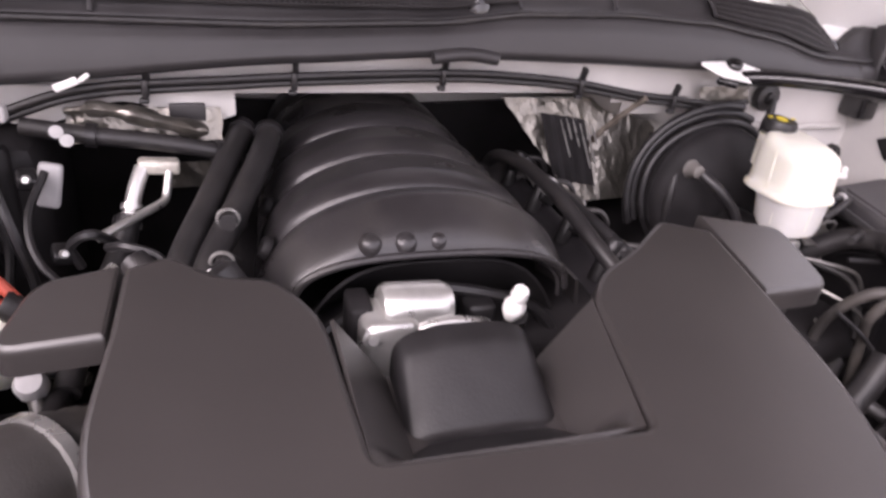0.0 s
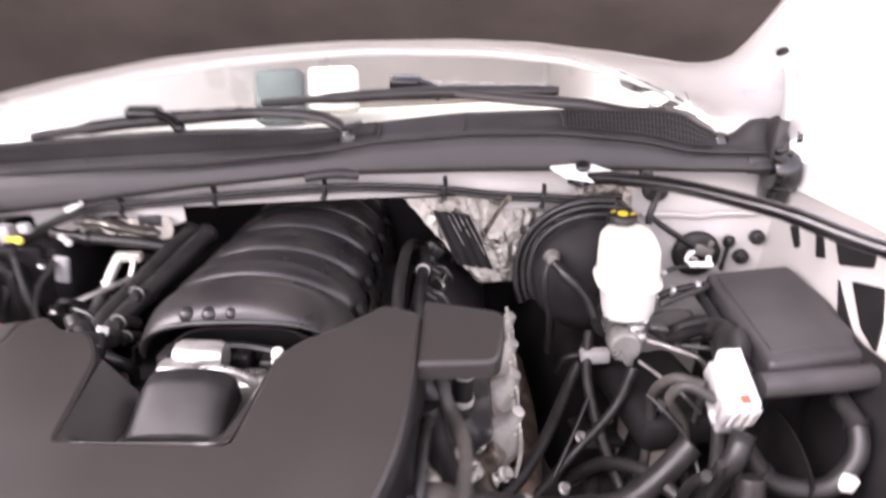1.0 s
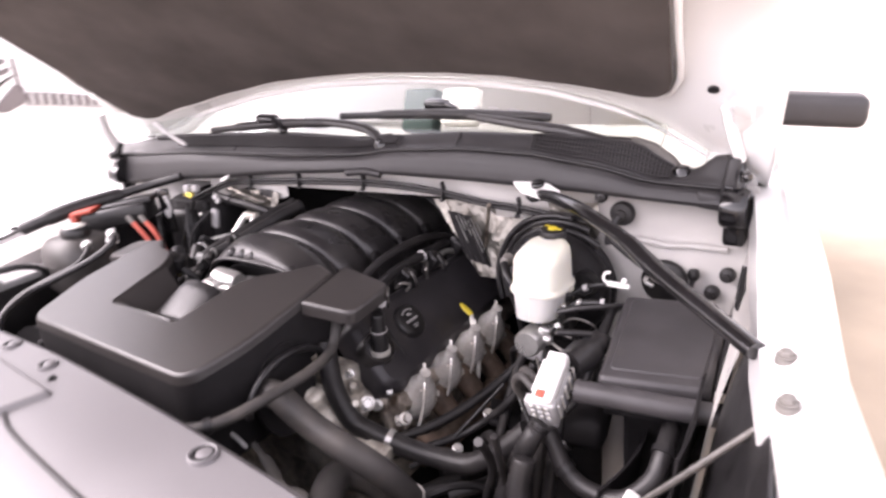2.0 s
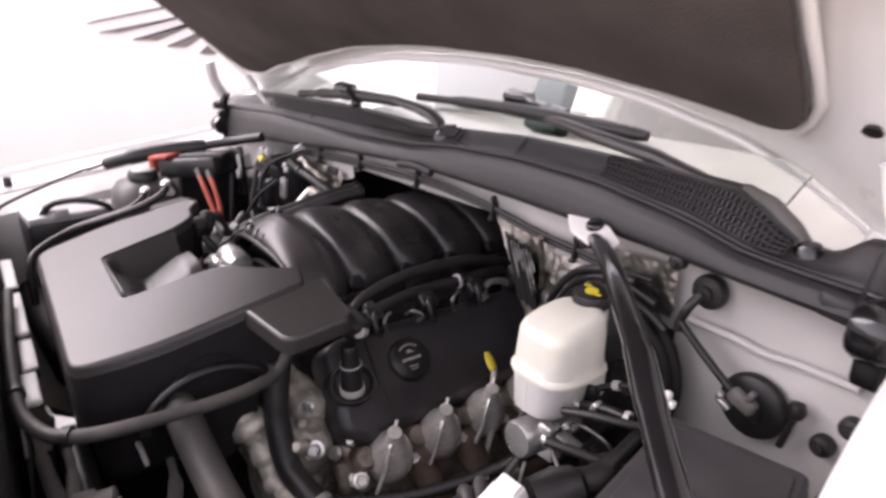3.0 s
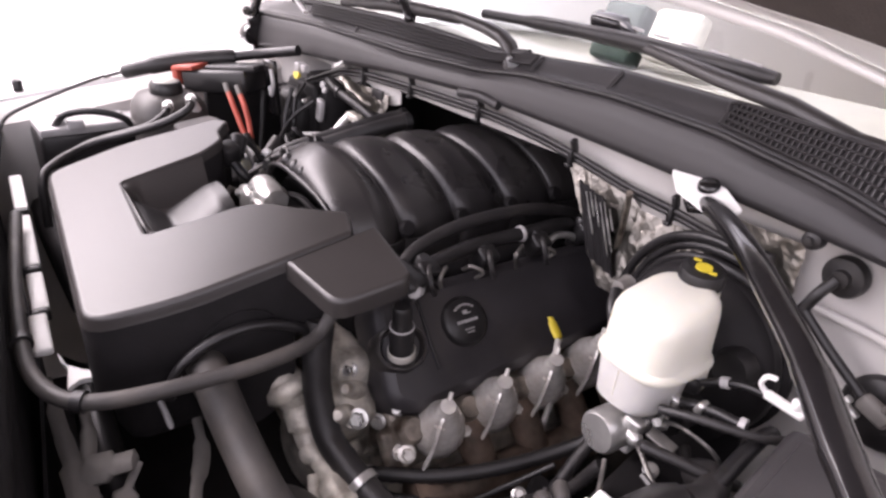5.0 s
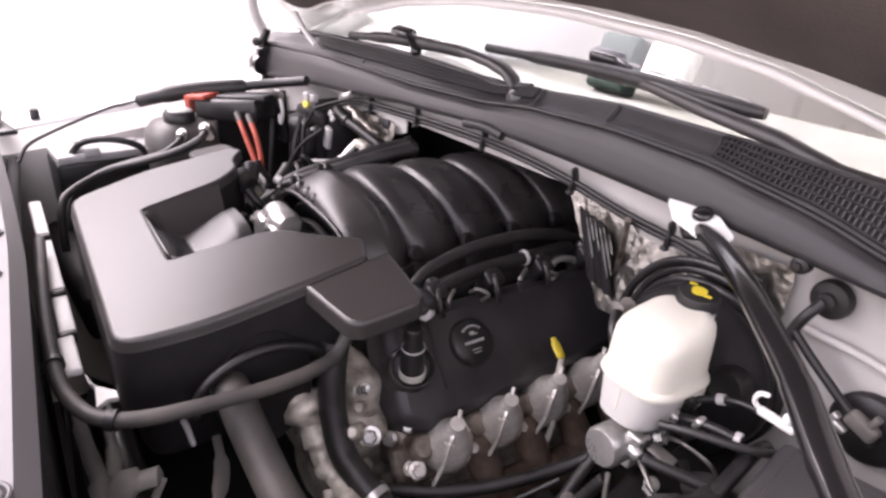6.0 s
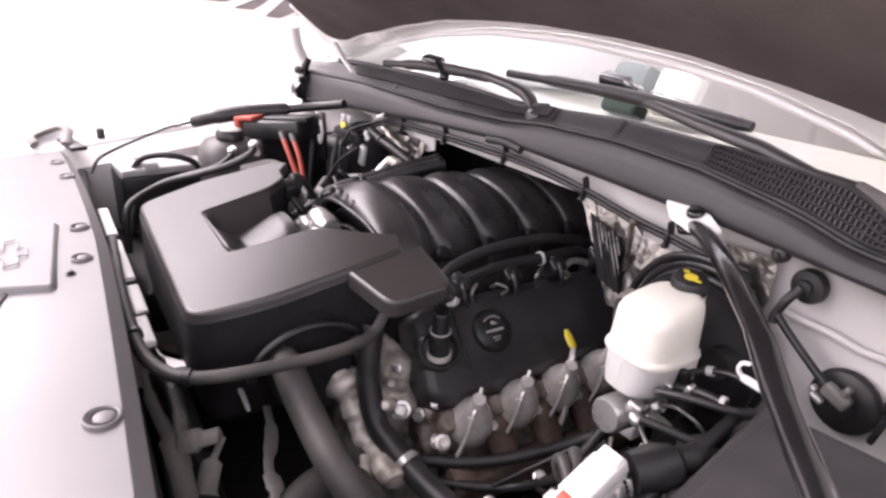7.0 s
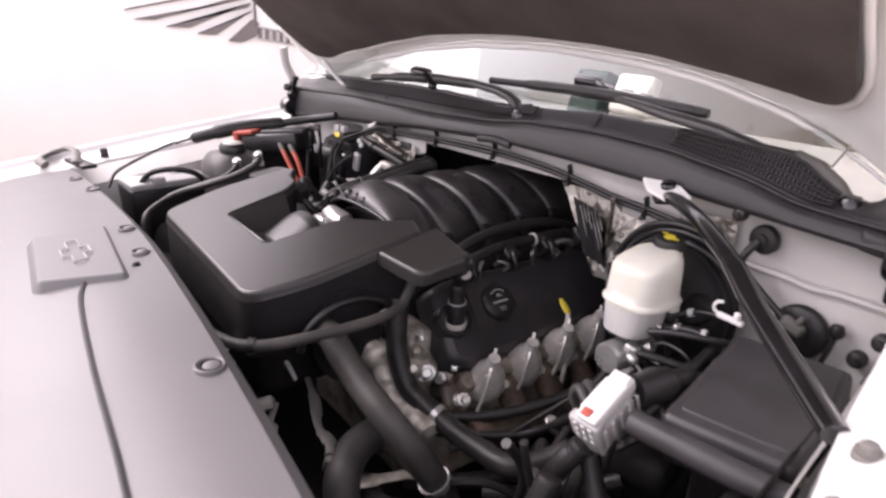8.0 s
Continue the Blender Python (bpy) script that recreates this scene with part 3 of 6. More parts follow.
# ---- cowl, grilles and wipers ----
cowl = thing("cowl_panel", (0, 0.37, 1.25), "dark grey plastic cowl panel with slotted air grilles", "cowl panel")
COWL_FOOT = ((-0.76, 1.190), (-0.42, 1.218), (-0.12, 1.243), (0.06, 1.253), (0.27, 1.249), (0.46, 1.243), (0.80, 1.226))
COWL_SEAL = ((-0.76, 1.262), (-0.44, 1.276), (-0.14, 1.276), (0.05, 1.284), (0.17, 1.298), (0.32, 1.303), (0.45, 1.298), (0.57, 1.282), (0.68, 1.257), (0.80, 1.252))
COWL_TOP = ((-0.76, 1.285), (-0.58, 1.306), (-0.46, 1.311), (-0.16, 1.318), (-0.02, 1.313), (0.06, 1.309), (0.13, 1.318), (0.30, 1.328), (0.46, 1.326), (0.63, 1.318), (0.66, 1.306), (0.70, 1.276), (0.74, 1.272), (0.77, 1.296), (0.815, 1.300))


def cowl_face(x, v, proud=0.0):
    """A place on the sloping upper face, v from the seal (0) to the top edge (1)."""
    a, b = between(COWL_SEAL, x) + 0.004, between(COWL_TOP, x)
    n = Vector((0, -(b - a), 0.0235)).normalized() if b - a > 0.004 else Vector((0, 0, 1))
    return Vector((x, cowl_y(x) + 0.0215 + 0.0235 * v, a + (b - a) * v)) + n * proud


def cowl_sheet(u, v):
    x = -0.755 + 1.57 * u
    f, q, t = between(COWL_FOOT, x), between(COWL_SEAL, x), between(COWL_TOP, x)
    rows = ((0.030, f - 0.012), (0.004, f - 0.005), (0.0, f + 0.002), (0.002, f + 0.3 * (q - f)), (0.007, f + 0.65 * (q - f)), (0.0145, q - 0.005), (0.018, q - 0.0035), (0.0195, q - 0.006), (0.0215, q + 0.004), (0.0285, q + 0.3 * (t - q)), (0.0380, q + 0.72 * (t - q)), (0.044, t - 0.002), (0.047, t), (0.060, t + 0.001))
    k = v * (len(rows) - 1)
    i = min(int(k), len(rows) - 2)
    w = k - i
    return (x, cowl_y(x) + rows[i][0] * (1 - w) + rows[i + 1][0] * w, rows[i][1] * (1 - w) + rows[i + 1][1] * w)


part("panel", thick(grid(140, 39, cowl_sheet), 0.003), COWL, cowl)
part("end_tower", join(box((0.800, 0.436, 1.264), (0.026, 0.044, 0.085), 0.008, (0, 6, 8), 2, 0.8), box((0.775, 0.432, 1.232), (0.05, 0.036, 0.03), 0.008, (0, 8, 6))), COWL, cowl, "upturned end of the cowl panel")
part("end_tower", box((-0.725, 0.325, 1.235), (0.04, 0.045, 0.05), 0.010, (0, -12, 6), 2, 0.8), COWL, cowl)
seal = [(x, cowl_y(x) + 0.0175, between(COWL_SEAL, x) - 0.0005) for x in [-0.74 + 0.05 * i for i in range(32)]]
part("rubber_seal", tube(seal, 0.0042, 8, 3), RUBBER, cowl)


def air_grille(x0, x1, low, high, rows):
    """Fine upright slats and a few long ribs over a dark recess, on the cowl's upper face."""
    base = part("air_grille", thick(grid(36, 3, lambda u, v: cowl_face(x0 + (x1 - x0) * u, low + (high - low) * v, 0.0044)), 0.0008), VOID, cowl, "slotted air intake grille")
    bm = bmesh.new()
    n = int((x1 - x0) / 0.0062)
    for i in range(n + 1):
        x = x0 + (x1 - x0) * i / n
        a, b = cowl_face(x, low, 0.0060), cowl_face(x, high, 0.0060)
        if (b - a).length > 0.004:
            bm = join(bm, box((a + b) / 2, (0.0021, 0.0030, (b - a).length), 0.0, (-math.degrees(math.atan2(b.y - a.y, b.z - a.z)), 0, 0)))
    for j in range(rows):
        v = low + (high - low) * j / (rows - 1)
        bm = join(bm, tube([cowl_face(x0 + (x1 - x0) * k / 16, v, 0.0066) for k in range(17)], 0.0020, 5, 2))
    part("slats", bm, COWL, base)


air_grille(0.463, 0.705, 0.08, 0.95, 5)
air_grille(-0.50, 0.158, 0.34, 0.92, 5)
part("grille_rim", tube([cowl_face(0.460, 0.06, 0.006), cowl_face(0.460, 0.5, 0.006), cowl_face(0.463, 0.97, 0.006), cowl_face(0.55, 0.98, 0.006), cowl_face(0.640, 0.98, 0.006), cowl_face(0.675, 0.98, 0.006), cowl_face(0.708, 0.95, 0.006)], 0.0026, 6, 3), COWL, cowl)
for x in (0.30, -0.31, 0.162):
    part("joint", tube([cowl_face(x, 0.05, 0.002), cowl_face(x, 0.5, 0.0025), cowl_face(x, 1.0, 0.002)], [0.003, 0.0035, 0.003], 8, 3, flat=0.5), COWL, cowl)
part("brow", tube([cowl_face(x, 1.0, 0.003) for x in (-0.60, -0.50, -0.38, -0.24, -0.12, -0.03, 0.03)] + [cowl_face(0.07, 0.88, 0.004), cowl_face(0.10, 0.95, 0.004), cowl_face(0.135, 1.02, 0.003)], 0.006, 8), COWL, cowl, "raised lip with a dip below the wiper arm")


def wiper_arm(spans):
    """A flat arm from sections (x, y, z, half height, half thickness) with chamfered edges."""
    bm = bmesh.new()
    rings = []
    for x, y, z, h, t in spans:
        rings.append([bm.verts.new((x, y + t * a + 0.35 * h * b, z + h * b)) for a, b in ((-1, -0.55), (-0.6, -1), (0.6, -1), (1, -0.55), (1, 0.6), (0.7, 1), (-0.5, 1), (-1, 0.6))])
    for p, q in zip(rings, rings[1:]):
        for k in range(8):
            bm.faces.new((p[k], p[(k + 1) % 8], q[(k + 1) % 8], q[k]))
    bm.faces.new(rings[0][::-1])
    bm.faces.new(rings[-1])
    bmesh.ops.recalc_face_normals(bm, faces=bm.faces)
    return bm


def wiper(pivot, elbow, tip, blade_a, blade_b, spans=()):
    w = thing("windscreen_wiper", pivot, "black windscreen wiper parked on the glass", "wiper", "wipers")
    part("pivot", lathe([(0, -0.015), (0.016, -0.015), (0.018, 0.004), (0.012, 0.014), (0, 0.016)], Matrix.Translation(pivot), 16), SATIN, w)
    arm = part("arm", tube([pivot, elbow, (Vector(elbow) * 0.5 + Vector(tip) * 0.5), tip], [0.014, 0.017, 0.020, 0.019, 0.014, 0.011], 10, 8, flat=0.45), SATIN, w) if not spans else part("arm", wiper_arm(spans), COVER, w, "flat tapering dark grey wiper arm")
    # Paler shell over the arm's root: the sky's sheen painted as grey.
    if spans and pivot[0] > 0.5:
        part("root_sheen", wiper_arm([(x, y - 0.001, z + 0.0015, h + 0.001, t + 0.001) for x, y, z, h, t in spans[:4]]), DUSTY, arm, "root of the arm, the sky's sheen put into a paler grey")
    bl = part("blade", tube([blade_a, (Vector(blade_a) + Vector(blade_b)) / 2 + Vector((0, 0, 0.006)), blade_b], [0.007, 0.010, 0.011, 0.010, 0.007], 10, 8, flat=1.1), RUBBER, w)
    part("claw", join(box(Vector(tip) + Vector((0, 0, 0.006)), (0.058, 0.026, 0.024), 0.007, (20, 4, 6)), tube([Vector(tip) + Vector((0.02, 0, 0.006)), Vector(tip) + Vector((0.045, -0.004, -0.004)), Vector(tip) + Vector((0.06, -0.008, -0.022))], [0.012, 0.012, 0.009], 8, flat=0.8)), SATIN, bl)
    d = Vector(blade_b) - Vector(tip)
    # Grey bars paint the bright glass that shows through the blade's slits.
    for k in range(5):
        a, b = Vector(tip) + d * (0.14 + 0.17 * k), Vector(tip) + d * (0.24 + 0.17 * k)
        part("slit_bar", tube([a + Vector((0, -0.003, 0.009)), b + Vector((0, -0.003, 0.009))], 0.0022, 6), GREY, bl, "pale bar standing for bright glass seen through the blade's slit")


SPANS = [(0.722, 0.460, 1.262, 0.006, 0.008), (0.702, 0.461, 1.281, 0.009, 0.008), (0.668, 0.464, 1.303, 0.009, 0.007), (0.630, 0.467, 1.313, 0.0085, 0.006), (0.576, 0.470, 1.315, 0.008, 0.006), (0.499, 0.473, 1.331, 0.009, 0.006), (0.40, 0.476, 1.341, 0.0085, 0.006), (0.29, 0.484, 1.354, 0.007, 0.006), (0.222, 0.498, 1.364, 0.007, 0.006)]
wiper((0.718, 0.458, 1.264), (0.655, 0.474, 1.326), (0.200, 0.500, 1.366), (-0.041, 0.460, 1.352), (0.459, 0.505, 1.349), SPANS)
SHORT = [(0.112, 0.410, 1.307, 0.006, 0.008), (0.098, 0.411, 1.322, 0.0085, 0.008), (0.072, 0.411, 1.335, 0.0085, 0.008), (0.035, 0.410, 1.342, 0.008, 0.007), (-0.04, 0.407, 1.348, 0.007, 0.006), (-0.14, 0.400, 1.348, 0.006, 0.006), (-0.20, 0.396, 1.347, 0.006, 0.006)]
wiper((0.110, 0.410, 1.301), (0.078, 0.412, 1.340), (-0.215, 0.395, 1.346), (-0.40, 0.375, 1.325), (-0.02, 0.412, 1.346), SHORT)


# ---- engine: block, heads, valve cover ----
engine = thing("engine", (0.05, 0.3, 0.55), "grey alloy V8 engine block with a black valve cover", "engine")
part("block", box((0.03, 0.31, 0.78), (0.42, 0.46, 0.34), 0.02), ALLOY, engine, "dull cast alloy block")
part("valley", box((0.0, 0.30, 0.99), (0.40, 0.42, 0.10), 0.02), VOID, engine)
part("head", box((0.231, 0.345, 0.873), (0.13, 0.50, 0.16), 0.012, (0, 43, 0)), GRIME, engine, "oil-stained alloy cylinder head")
part("front_cover", join(box((0.10, 0.075, 0.86), (0.34, 0.06, 0.24), 0.02), box((0.245, 0.06, 0.90), (0.09, 0.07, 0.10), 0.02, (0, 30, 0)), lathe([(0, 0), (0.05, 0), (0.055, 0.02), (0.03, 0.03), (0, 0.03)], toward((0.26, 0.02, 0.86), (0.2, -1, 0.1)), 20)), ALLOY, engine, "grimy alloy front cover")
part("thermostat_housing", join(tube([(0.225, -0.02, 0.975), (0.245, -0.012, 0.955), (0.255, 0.0, 0.935)], [0.026, 0.022, 0.020], 14), lathe([(0.0, 0.012), (0.026, 0.012), (0.031, 0.006), (0.031, -0.006), (0.026, -0.012), (0.0, -0.012)], toward((0.245, -0.010, 0.955), (0.4, 0.2, -0.6)), 20)), ALLOY, engine, "pale cast thermostat housing")
part("bracket", tube([(0.190, -0.004, 0.935), (0.235, 0.0, 0.940), (0.268, 0.0, 0.927), (0.285, 0.0, 0.903), (0.305, 0.004, 0.890), (0.345, 0.006, 0.886), (0.39, 0.006, 0.880)], [0.014, 0.022, 0.025, 0.019, 0.023, 0.017, 0.024, 0.019], 10, flat=0.7), ALLOY, engine, "cast alloy accessory bracket")
part("bracket", tube([(0.330, -0.012, 0.885), (0.355, -0.020, 0.872), (0.385, -0.022, 0.862)], [0.009, 0.007, 0.009], 8, flat=0.6), ALLOY, engine)
for c in ((0.262, 0.068, 0.965), (0.285, 0.05, 0.92), (0.315, 0.03, 0.885), (0.30, 0.09, 0.90), (0.27, 0.03, 0.93)):
    part("bolt", bolt(c, (0.5, -0.8, 0.4), 0.008, 0.010), BRIGHT, engine)

rng = random.Random(7)
for k in range(16):
    c = (0.255 + rng.uniform(-0.02, 0.05), 0.06 + rng.uniform(-0.03, 0.05), 0.88 + rng.uniform(-0.08, 0.08))
    part("lug", lathe([(0, 0.012), (0.006, 0.012), (0.009, 0.008), (0.011, -0.01), (0.014, -0.03)], toward(c, (0.6 + rng.uniform(-0.3, 0.3), -0.5, 0.5)), 12), ALLOY, engine)
for k in range(8):
    c = (0.300 + rng.uniform(-0.03, 0.04), 0.05 + rng.uniform(-0.04, 0.06), 0.88 + rng.uniform(-0.07, 0.07))
    part("bolt", bolt(c, (0.6, -0.6, 0.5), rng.uniform(0.006, 0.010), 0.011), BRIGHT, engine)
part("dowel", bolt((0.235, 0.115, 0.935), (0.7, -0.5, 0.5), 0.014, 0.016), BRIGHT, engine)
for i in range(5):
    y = 0.115 + 0.088 * i
    part("head_bolt", bolt((0.350, y - 0.012, 0.880), (0.8, -0.2, 0.55), 0.009, 0.012), SHIELD, engine)
    part("port_boss", lathe([(0, 0.012), (0.014, 0.012), (0.019, 0.004), (0.020, -0.02)], toward((0.338, y, 0.905), (0.75, 0, 0.65)), 14), GRIME, engine)

VX, VN = Vector((0.67, 0, -0.74)), Vector((0.74, 0, 0.67))
V0 = Vector((0.281, 0.004, 1.001))


def on_valve(a, y, h):
    """A place on the valve cover: a metres down its slope, y along it, h off it."""
    return V0 + VX * a + VN * h + Vector((0, y, 0))


VM = Matrix(((VX.x, 0, VN.x, V0.x), (0, 1, 0, V0.y), (VX.z, 0, VN.z, V0.z), (0, 0, 0, 1)))
OUT = fillet([Vector(q) for q in ((-0.066, 0.135), (-0.056, 0.10), (0.070, 0.085), (0.096, 0.115), (0.072, 0.60), (-0.066, 0.60))], [0.015, 0.015, 0.03, 0.03, 0.015, 0.015], 4)
vc = plate(OUT, lambda x, y: 0.0, 0.055, 0.016, 0.004)
bmesh.ops.transform(vc, verts=vc.verts, matrix=VM)
cover = part("valve_cover", vc, VALVE, engine, "black moulded valve cover")
for y in (0.165,):
    part("step", box(on_valve(0.0, y, 0.002), (0.10, 0.004, 0.004), 0.001, (0, 48, 0)), BLACK, cover)
cap_m = toward(on_valve(0.0, 0.224, 0.0), VN)
cap = part("oil_mark_disc", lathe([(0, 0.010), (0.029, 0.010), (0.033, 0.007), (0.035, 0.0), (0.036, -0.004)], cap_m, 32), BLACK, cover, "round black disc with pale printed symbols")
BARS = [(0.0215 * math.sin(a), 0.0215 * math.cos(a), 0.0034, 0.0026) for a in [radians(50 + 13 * k) for k in range(7)]]
BARS += [(0.011, 0.0, 0.007, 0.0050), (0.009, 0.006, 0.005, 0.0016)] + [(-0.001, 0.014 - 0.0056 * k, 0.0042, 0.0040) for k in range(6)]
BARS += [(-0.012, 0.006 - 0.004 * k, 0.0030, 0.0018) for k in range(4)] + [(-0.0165, 0.004 - 0.004 * k, 0.0030, 0.0016) for k in range(3)]
for dx, dy, w, h in BARS:
    part("print_bar", box(on_valve(-dx, 0.224 + dy, 0.0108), (h, w, 0.0012), 0.0, (0, 48, 0)), INK, cap)
FM = toward(on_valve(0.018, 0.120, 0.0), (0.12, -0.10, 1))
fil = part("filler_cap", lathe([(0, 0.084), (0.010, 0.084), (0.0125, 0.080), (0.0125, 0.056), (0.0150, 0.052), (0.0150, 0.018), (0.0165, 0.014), (0.0165, 0.0), (0.020, -0.012)], FM, 24), BLACK, cover, "tall ribbed black oil filler cap")
part("pale_ring", lathe([(0.0155, 0.001), (0.0182, 0.0025), (0.0182, 0.0115), (0.0155, 0.013)], FM, 24), PALE, fil, "wide pale ring")
part("thin_ring", lathe([(0.0145, 0.049), (0.0158, 0.050), (0.0158, 0.0520), (0.0135, 0.053)], FM, 24), GREY, fil)
part("collar", lathe([(0.040, -0.016), (0.038, 0.003), (0.035, 0.008), (0.032, 0.008), (0.029, 0.003), (0.027, -0.006), (0.018, -0.010)], toward(on_valve(0.008, 0.122, 0.0), VN) @ Matrix.Diagonal((1.0, 0.82, 1.0, 1.0)), 32), COVER, cover, "raised rim of the filler well")

# ignition leads, shields and exhaust on the near bank
ex = thing("exhaust_manifold", (0.36, 0.3, 0.75), "rusty cast exhaust manifold below the cylinder head", "exhaust manifold")
part("log", tube([(0.375, 0.10, 0.82), (0.385, 0.22, 0.81), (0.385, 0.36, 0.80), (0.375, 0.50, 0.79)], 0.030, 12), RUST, ex)
for i in range(4):
    y = 0.195 + 0.088 * i
    part("runner", tube([(0.315, y, 0.89), (0.35, y + 0.01, 0.865), (0.38, y + 0.02, 0.815)], 0.024, 10), RUST, ex)
for i in range(4):
    y = 0.152 + 0.088 * i
    c = (0.354, y, 0.918 + 0.004 * i)
    sh = thing("plug_shield", c, "bright steel heat shield over a spark plug boot", "heat shield", "spark plug shields")
    part("sleeve", lathe([(0.0, -0.066), (0.026, -0.066), (0.034, -0.052), (0.036, -0.030), (0.031, -0.006), (0.022, 0.012), (0.013, 0.028), (0.010, 0.046), (0.0, 0.048)], toward(c, (0.42, -0.16, 0.85)), 20), SHIELD, sh)
    part("crease", tube([Vector(c) + Vector((0.014, -0.034, -0.058)), Vector(c) + Vector((0.022, -0.026, -0.020)), Vector(c) + Vector((0.022, -0.018, 0.012)), Vector(c) + Vector((0.016, -0.006, 0.034)), Vector(c) + Vector((0.012, 0.002, 0.052))], 0.0032, 6), SHIELD, sh)
part("flange", box((0.325, 0.30, 0.868), (0.02, 0.44, 0.06), 0.008, (0, -25, 0)), GRIME, engine, "cast flange with bolts")
for i in range(5):
    part("bolt", bolt((0.338, 0.10 + 0.1 * i, 0.875), (0.9, 0, 0.4), 0.008, 0.010), SHIELD, engine)

dip = thing("oil_dipstick", (0.36, 0.33, 0.95), "bright yellow tab handle of the oil dipstick", "dipstick")
part("handle", tube([(0.323, 0.350, 0.995), (0.337, 0.346, 0.987), (0.351, 0.343, 0.979)], [0.005, 0.0075, 0.008, 0.0075, 0.005], 10, flat=0.6), YELLOW, dip)
part("guide_tube", tube([(0.351, 0.343, 0.979), (0.357, 0.335, 0.939), (0.372, 0.325, 0.88), (0.37, 0.30, 0.80)], 0.0045, 7), SHIELD, dip, "bright steel guide tube")

# ---- intake manifold ----
intake = thing("intake_manifold", (0.01, 0.30, 1.03), "black ribbed plastic intake manifold with arched runners", "intake manifold")


def band(y):
    """1 on the crest of a runner, 0 in the crease between two."""
    if y < 0.160:
        return 1.0
    p = ((y - 0.196) / 0.098) % 1.0 if y >= 0.196 else 0.5 + 0.5 * (y - 0.160) / 0.036
    return min(1.0, 1.06 * math.sin(math.pi * min(1, max(0, p)) ** 0.82) ** 0.42)


def arch(u, v):
    y = 0.112 + 0.54 * v
    a = math.pi * (0.01 + 0.98 * u)
    c, s = math.cos(a), math.sin(a)
    rise = math.sqrt(min(1.0, max(0, (y - 0.112) / 0.045)))
    g = band(y)
    w = (0.131 + 0.028 * rise - 0.021 * (1 - g)) * (1 - 0.17 * v)
    h = 0.067 + 0.040 * rise - 0.022 * (1 - g)
    x = w * c
    z = 1.058 + h * abs(s) ** (0.55 + 0.47 * rise) + 0.004 * v
    return (x - 0.006, y + 0.022 * v * (1 - abs(s)) + 0.012 * rise * c * c, z)


part("shell", thick(grid(44, 230, arch), 0.004), MANIFOLD, intake)


def skirt(side):
    def f(u, v):
        y = 0.125 + 0.505 * u
        g = 1 - band(y)
        return (side * (0.164 - 0.014 * g + 0.008 * v) * (1 - 0.15 * u) - 0.004, y + 0.012 + 0.02 * u, 1.070 - 0.05 * v)
    return thick(grid(120, 4, f), 0.004)


for s in (1, -1):
    part("runner_foot", skirt(s), MANIFOLD, intake)
    for i in range(5):
        part("port_hole", lathe([(0, 0.004), (0.010, 0.004), (0.013, 0.0), (0.013, -0.004)], toward((s * 0.153 * (1 - 0.032 * i) - 0.004, 0.214 + 0.100 * i, 1.086), (s * 0.9, 0, 0.5)), 14), VOID, intake)
lip = []
for k in range(25):
    a = math.pi * (0.03 + 0.94 * k / 24)
    lip.append((0.134 * math.copysign(abs(math.cos(a)) ** 0.75, math.cos(a)) - 0.004, 0.112, 1.058 + 0.066 * math.sin(a) ** 0.5))
part("front_lip", tube(lip, 0.004, 8, 2), MANIFOLD, intake)
part("front_face", thick(grid(20, 3, lambda u, v: ((0.128 - 0.02 * v) * (2 * u - 1), 0.124 + 0.05 * v, 1.045 + 0.066 * (1 - (2 * u - 1) ** 4) * (1 - v))), 0.003), VOID, intake)
for x, r in ((-0.068, 0.0115), (-0.036, 0.0125), (-0.006, 0.010)):
    part("boss", lathe([(0, 0.010), (r * 0.55, 0.009), (r * 0.85, 0.005), (r, -0.002), (r * 1.05, -0.012)], toward((x, 0.121, 1.132), (0, -0.62, 0.78)), 16), MANIFOLD, intake)

# fuel rail, harness and coils beside the manifold
fuel = thing("fuel_rail", (0.22, 0.3, 1.07), "black fuel rail and loom beside the intake manifold", "fuel rail")
part("rail", tube([(0.243, 0.16, 1.066), (0.235, 0.21, 1.076), (0.227, 0.28, 1.082), (0.225, 0.365, 1.081), (0.222, 0.44, 1.080), (0.215, 0.47, 1.072)], 0.0105, 10), BLACK, fuel)
part("loom", tube([(0.222, 0.15, 1.060), (0.204, 0.196, 1.084), (0.198, 0.258, 1.099), (0.196, 0.326, 1.104), (0.194, 0.411, 1.100), (0.196, 0.489, 1.080), (0.20, 0.53, 1.056)], 0.0095, 10), RUBBER, fuel)
part("clip", lathe([(0.0115, -0.003), (0.0128, -0.002), (0.0128, 0.002), (0.0115, 0.003)], toward((0.225, 0.362, 1.0812), (-0.02, 1, -0.03)), 16), GREY, fuel)
for i in range(4):
    y = 0.19 + 0.098 * i
    inj = part("injector", join(box((0.238, y, 1.064), (0.026, 0.030, 0.036), 0.005, (0, 35, 0)), lathe([(0, -0.03), (0.011, -0.03), (0.011, 0.02), (0.007, 0.026), (0, 0.026)], toward((0.225, y, 1.062), (0.3, 0, 0.95)), 12)), BLACK, fuel)
    part("lead", tube([(0.246, y, 1.078), (0.262, y - 0.010, 1.078), (0.272, y - 0.012, 1.062), (0.268, y - 0.004, 1.048)], 0.0038, 7), RUBBER, inj)
part("coupling", join(box((0.275, 0.135, 1.085), (0.05, 0.035, 0.035), 0.008, (0, 20, 25)), lathe([(0, -0.03), (0.013, -0.03), (0.015, 0.01), (0.011, 0.02), (0, 0.02)], toward((0.255, 0.125, 1.098), (-0.5, -0.7, 0.4)), 14)), BLACK, fuel, "black hose coupling")
